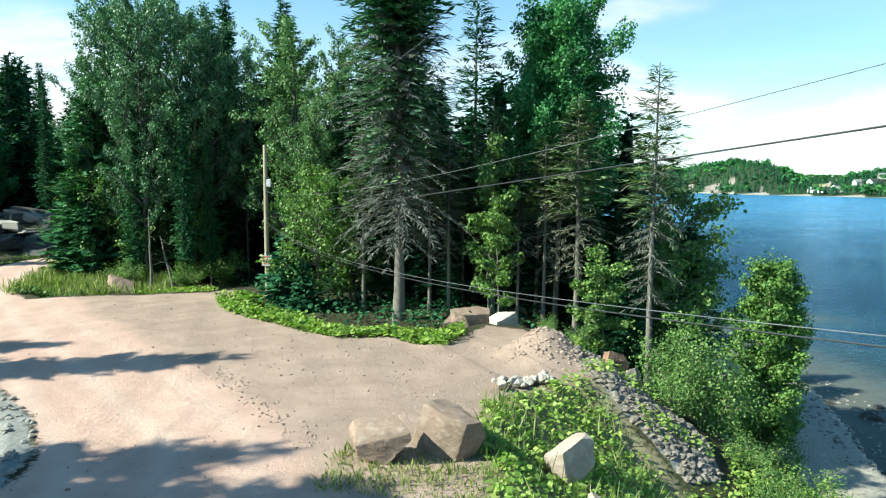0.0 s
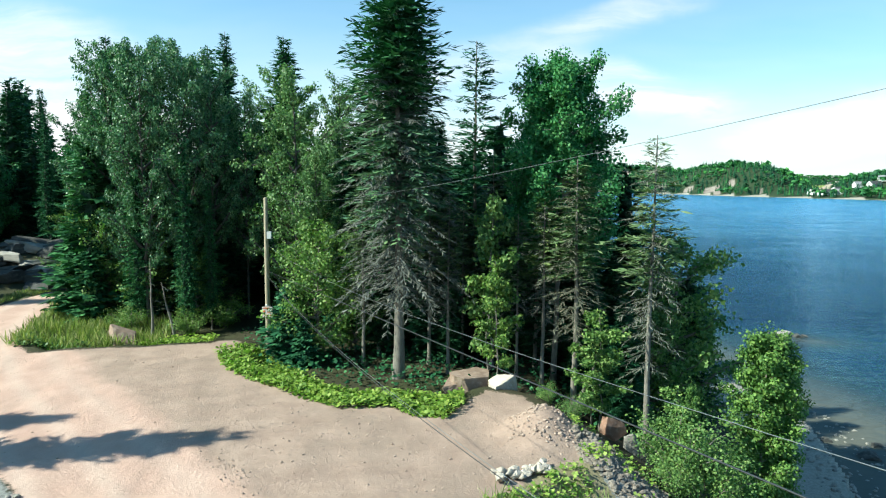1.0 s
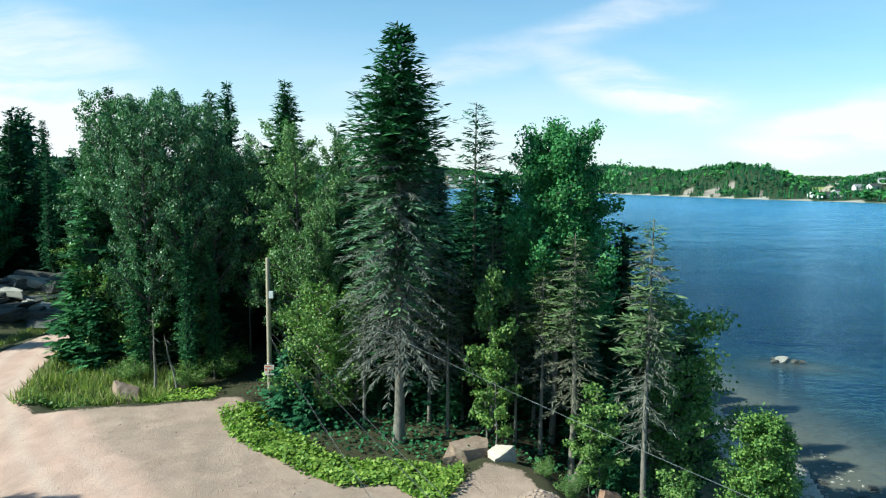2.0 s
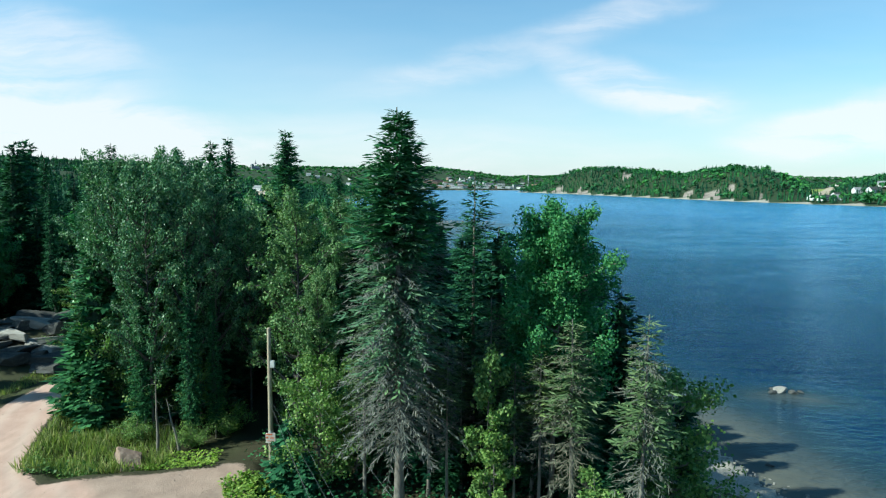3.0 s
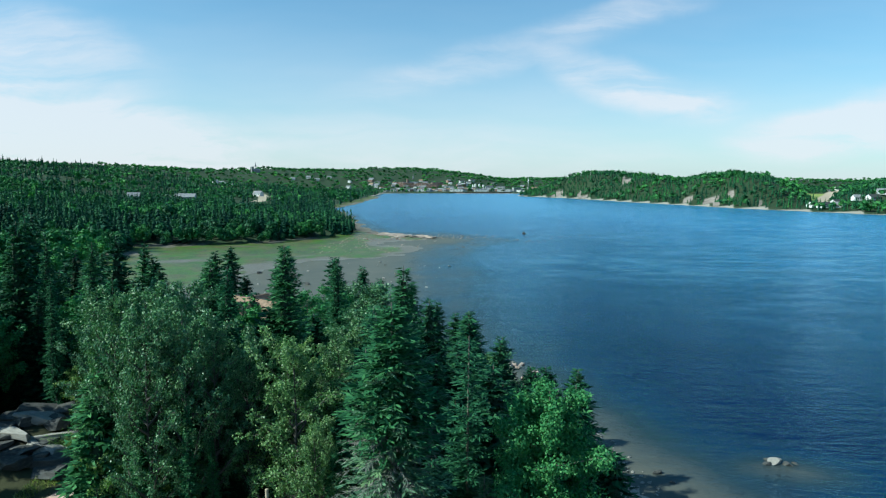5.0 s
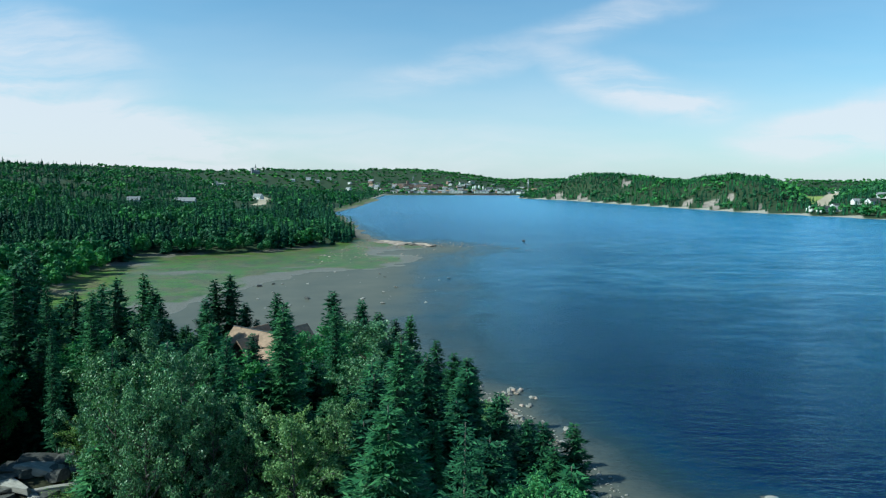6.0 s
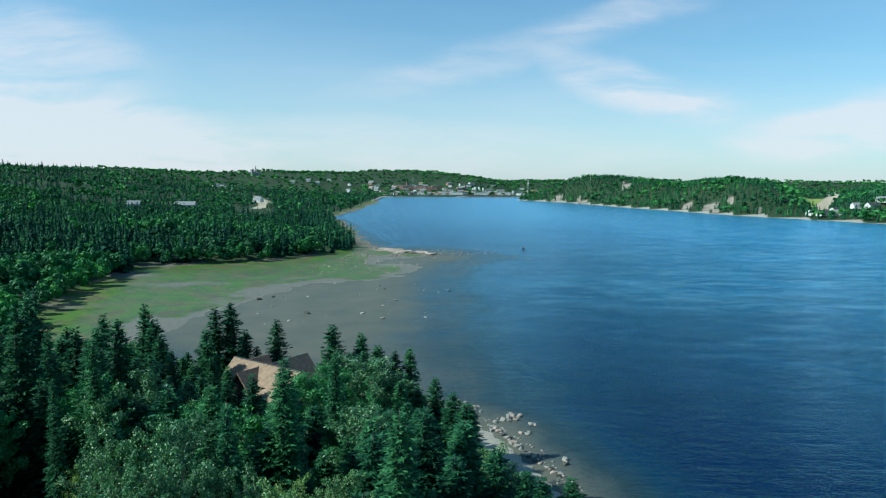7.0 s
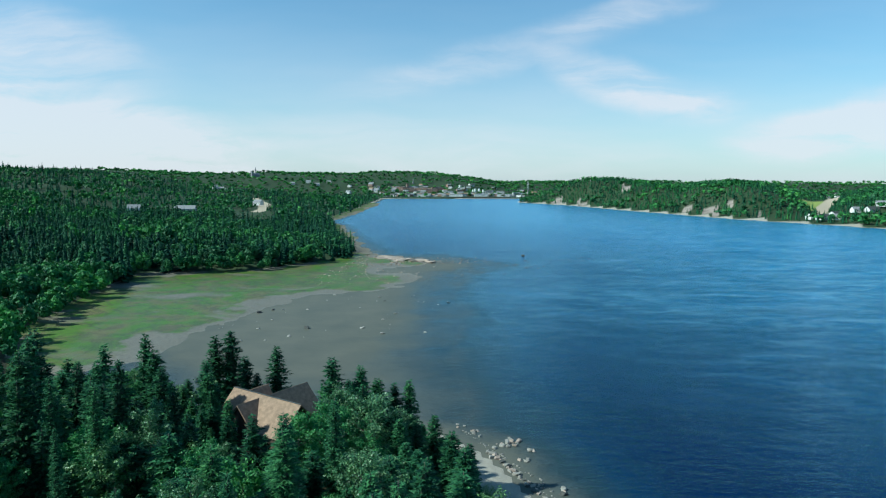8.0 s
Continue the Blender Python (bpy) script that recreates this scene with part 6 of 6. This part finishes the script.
# deck added to carry the orange object at its place in the view
part("deck", box("deck", (4.4, 2.4, 0.2), LOG_WALL, 0.02, (2.9, -5.6, 2.6)), home, "assumed wooden deck under the orange object")
for sx in (0.9, 4.9):
    part("deck_post", box("deck_post", (0.18, 0.18, 2.5), LOG_WALL, 0.01, (sx, -6.6, 1.25)), home)
for xx in (3.4, 5.6):
    window_part(home, 0.9, 1.2, (xx, -4.14, 1.7), 0, WALL_WHITE)
for zz_ in (1.7, 4.4):
    window_part(home, 1.0, 1.2, (7.64, 0.0, zz_), 90, WALL_WHITE)
for x_ in (-1.2, 1.2):
    window_part(home, 0.9, 1.2, (-1.2 + x_, -4.54, 3.9), 0, WALL_WHITE)
# unidentified orange object in front, built as a bench, placed by the camera's view
seat = thing("garden_bench", "unidentified orange object at the house, built as a bench", "bench", at=(-28.7, 100.9, 11.1), turn=-34)
part("seat", box("seat", (1.5, 0.5, 0.08), TRIM_ORANGE, 0.01, (0, 0, 0.45)), seat)
part("backrest", box("backrest", (1.5, 0.07, 0.6), TRIM_ORANGE, 0.01, (0, 0.25, 0.85)), seat)
for sx in (-0.65, 0.65):
    part("leg", box("leg", (0.1, 0.5, 0.45), TRIM_ORANGE, 0.01, (sx, 0, 0.22)), seat)


def small_house(wall_mat, roof_mat, length, width, eave, ridge, label, group):
    ob = thing("house", label, "house", group)
    part("wall", gable_body("wall", length, width, eave, ridge, wall_mat), ob)
    gable_roof(ob, length, width, eave, ridge, roof_mat, 0.4)
    for i in range(int(length // 3)):
        window_part(ob, 1.2, 1.3, (-length / 2 + 1.6 + 3 * i, -width / 2 - 0.02, eave * 0.55), 0, WALL_WHITE)
    part("door", box("door", (1.0, 0.08, 2.1), WALL_BRICK, 0, (length / 2 - 0.8, -width / 2 - 0.04, 1.05)), ob)
    return ob


def block_building(wall_mat, size, floors, label, group, name="apartment_building"):
    ob = thing(name, label, "building", group)
    part("wall", box("wall", size, wall_mat, 0.05, (0, 0, size[2] / 2)), ob)
    part("roof", box("roof", (size[0] + 0.5, size[1] + 0.5, 0.5), ROOF_GREY, 0.05, (0, 0, size[2] + 0.25)), ob)
    for fl in range(floors):
        for i in range(int(size[0] // 5)):
            window_part(ob, 2.2, 1.5, (-size[0] / 2 + 2.5 + 5 * i, -size[1] / 2 - 0.02, (fl + 0.55) * size[2] / floors), 0, WALL_WHITE)
    return ob


TOWN = "buildings of the town by the water"
protos = [small_house(WALL_WHITE, ROOF_GREY, 12, 8.5, 5.5, 8.5, "white house with a grey roof in the town", TOWN),
          small_house(WALL_GREY, ROOF_TAN, 13, 9, 5.5, 9, "grey house with a brown roof in the town", TOWN),
          small_house(WALL_WHITE, ROOF_DARK, 16, 9, 6, 9, "white house with a dark roof in the town", TOWN),
          small_house(WALL_BRICK, ROOF_GREY, 15, 10, 7, 10, "brick house with a grey roof in the town", TOWN)]
blocks = [block_building(WALL_BRICK, (38, 16, 15), 4, "large brick building on the town hill", TOWN),
          block_building(WALL_WHITE, (44, 18, 9), 2, "long white shed on the waterfront", TOWN, "warehouse"),
          block_building(WALL_GREY, (26, 16, 13), 3, "grey apartment building in the town", TOWN)]


def stand(ob, x, y, turn=0.0, s=1.0, lift=0.0):
    q = ob.scale if ob in STANDING else (1, 1, 1)
    m4 = Matrix.Translation((x, y, ground_z(x, y) - 0.3 + lift)) @ Matrix.Rotation(radians(turn), 4, "Z") @ Matrix.Diagonal((s / q[0], s / q[1], s / q[2], 1))
    if ob in STANDING:
        return copy_thing(ob, m4)
    ob.matrix_basis = m4
    STANDING.append(ob)
    return ob


_r = R(12)
for i in range(34):
    stand(protos[i % 4], -178 + 11.2 * i + _r.uniform(-4, 4), 2062 + 0.2 * 11 * i + _r.uniform(0, 26), _r.uniform(-25, 25), _r.uniform(0.9, 1.25))
for i in range(60):
    x, y = _r.uniform(-330, 330), _r.uniform(2110, 2480)
    stand(protos[i % 4], x, y, _r.uniform(-40, 40), _r.uniform(0.9, 1.3))
for i, x in enumerate((-60, 40, 118, 190)):
    stand(blocks[1], x, 2056 + 0.19 * x + 30, _r.uniform(-8, 8), 0.9)
for x, y, t in ((-118, 2290, 5), (-72, 2280, -8), (-40, 2240, 0), (-20, 2300, 10), (-150, 2330, -12)):
    stand(blocks[0], x, y, t)
for x, y, t in ((150, 2200, 5), (190, 2230, -8), (20, 2180, 0), (235, 2150, 10)):
    stand(blocks[2], x, y, t)


def church(label, wall=None):
    ob = thing("church", label, "church", TOWN)
    part("nave", gable_body("nave", 36, 15, 9, 16, wall or WALL_BRICK), ob)
    gable_roof(ob, 36, 15, 9, 16, ROOF_GREY)
    part("tower", box("tower", (7, 7, 24), wall or WALL_BRICK, 0.1, (-20, 0, 12)), ob)
    part("spire", lathe("spire", [(4.2, 24), (2.0, 31), (0.15, 42)], ROOF_GREY, 8), ob)
    return ob


stand(church("brick church with a tall grey spire"), -104, 2330, 20)
small = church("grey church on the skyline", ROOF_GREY)
stand(small, -690, 2480, 60, 0.9, 6)


def silo(label):
    ob = thing("silo", label, "silo", TOWN)
    part("shaft", lathe("shaft", [(5.5, 0), (5.5, 30), (4.8, 31)], WALL_WHITE), ob)
    part("cap", lathe("cap", [(5.0, 31), (3.2, 33.5), (0.3, 34.5)], METAL), ob)
    return ob


tank = silo("tall white silo near the waterfront")
for x, y, s in ((105, 2200, 0.62), (118, 2206, 0.62), (131, 2202, 0.55), (98, 2215, 0.5)):
    stand(tank, x, y, 0, s)


def mast(label):
    ob = thing("mast", label, "mast", TOWN)
    part("shaft", lathe("shaft", [(1.6, 0), (0.9, 45)], METAL, 8), ob)
    part("beacon", lathe("beacon", [(1.1, 45), (1.1, 46.4)], WALL_WHITE, 8), ob)
    return ob


stand(mast("tall pale chimney mast on the skyline"), 290, 2300, 0, 1.0)
wharf = thing("wharf", "dark timber wharf along the town's waterfront", "wharf", at=(60, 2038, -0.5), turn=7)
part("deck", box("deck", (300, 10, 0.8), LOG_WALL, 0.05, (0, 0, 3.4)), wharf)
part("wall", box("wall", (300, 8, 3.0), LOG_WALL, 0.05, (0, 0.5, 1.5)), wharf)

BAY = "houses across the river"
cot = small_house(WALL_WHITE, ROOF_GREY, 12, 9, 4.5, 8, "white cottage on the far shore", BAY)
cot2 = small_house(WALL_WHITE, ROOF_DARK, 18, 9, 4.5, 8, "long white cottage with a dark roof", BAY)
for i, (x, y, t) in enumerate(((507, 893, 20), (518, 880, -10), (530, 905, 30), (545, 884, 0), (556, 868, 15), (572, 876, -20), (498, 905, 40), (568, 838, 10), (600, 848, 30))):
    stand(cot if i % 2 else cot2, x, y, t, 1.0)
for i in range(16):
    stand(cot if i % 2 else cot2, 0.585 * 1650 + _r.uniform(-60, 70), 1650 + _r.uniform(-110, 90), _r.uniform(-40, 40), 1.1, 1.0)
HILL = "houses in the wood"
lodge = small_house(WALL_GREY, ROOF_GREY, 24, 11, 5, 9, "long grey house in a clearing of the wood", HILL)
hut = small_house(WALL_WHITE, ROOF_GREY, 14, 10, 5, 9, "pale roofed house in the wood", HILL)
for ob, x, y, t in ((lodge, -345, 900, 5), (hut, -405, 880, 20), (hut, -330, 1200, -20), (hut, -610, 1880, 10), (hut, -625, 1900, -15), (hut, -640, 1890, 30), (hut, -590, 1870, 0), (hut, -430, 2300, 10), (hut, -470, 2350, 0), (hut, -400, 2360, 0),
                    (hut, -520, 2330, 10), (hut, -1050, 1700, 0), (hut, -1020, 1720, 30)):
    stand(ob, x, y, t, 1.1, 3.0)
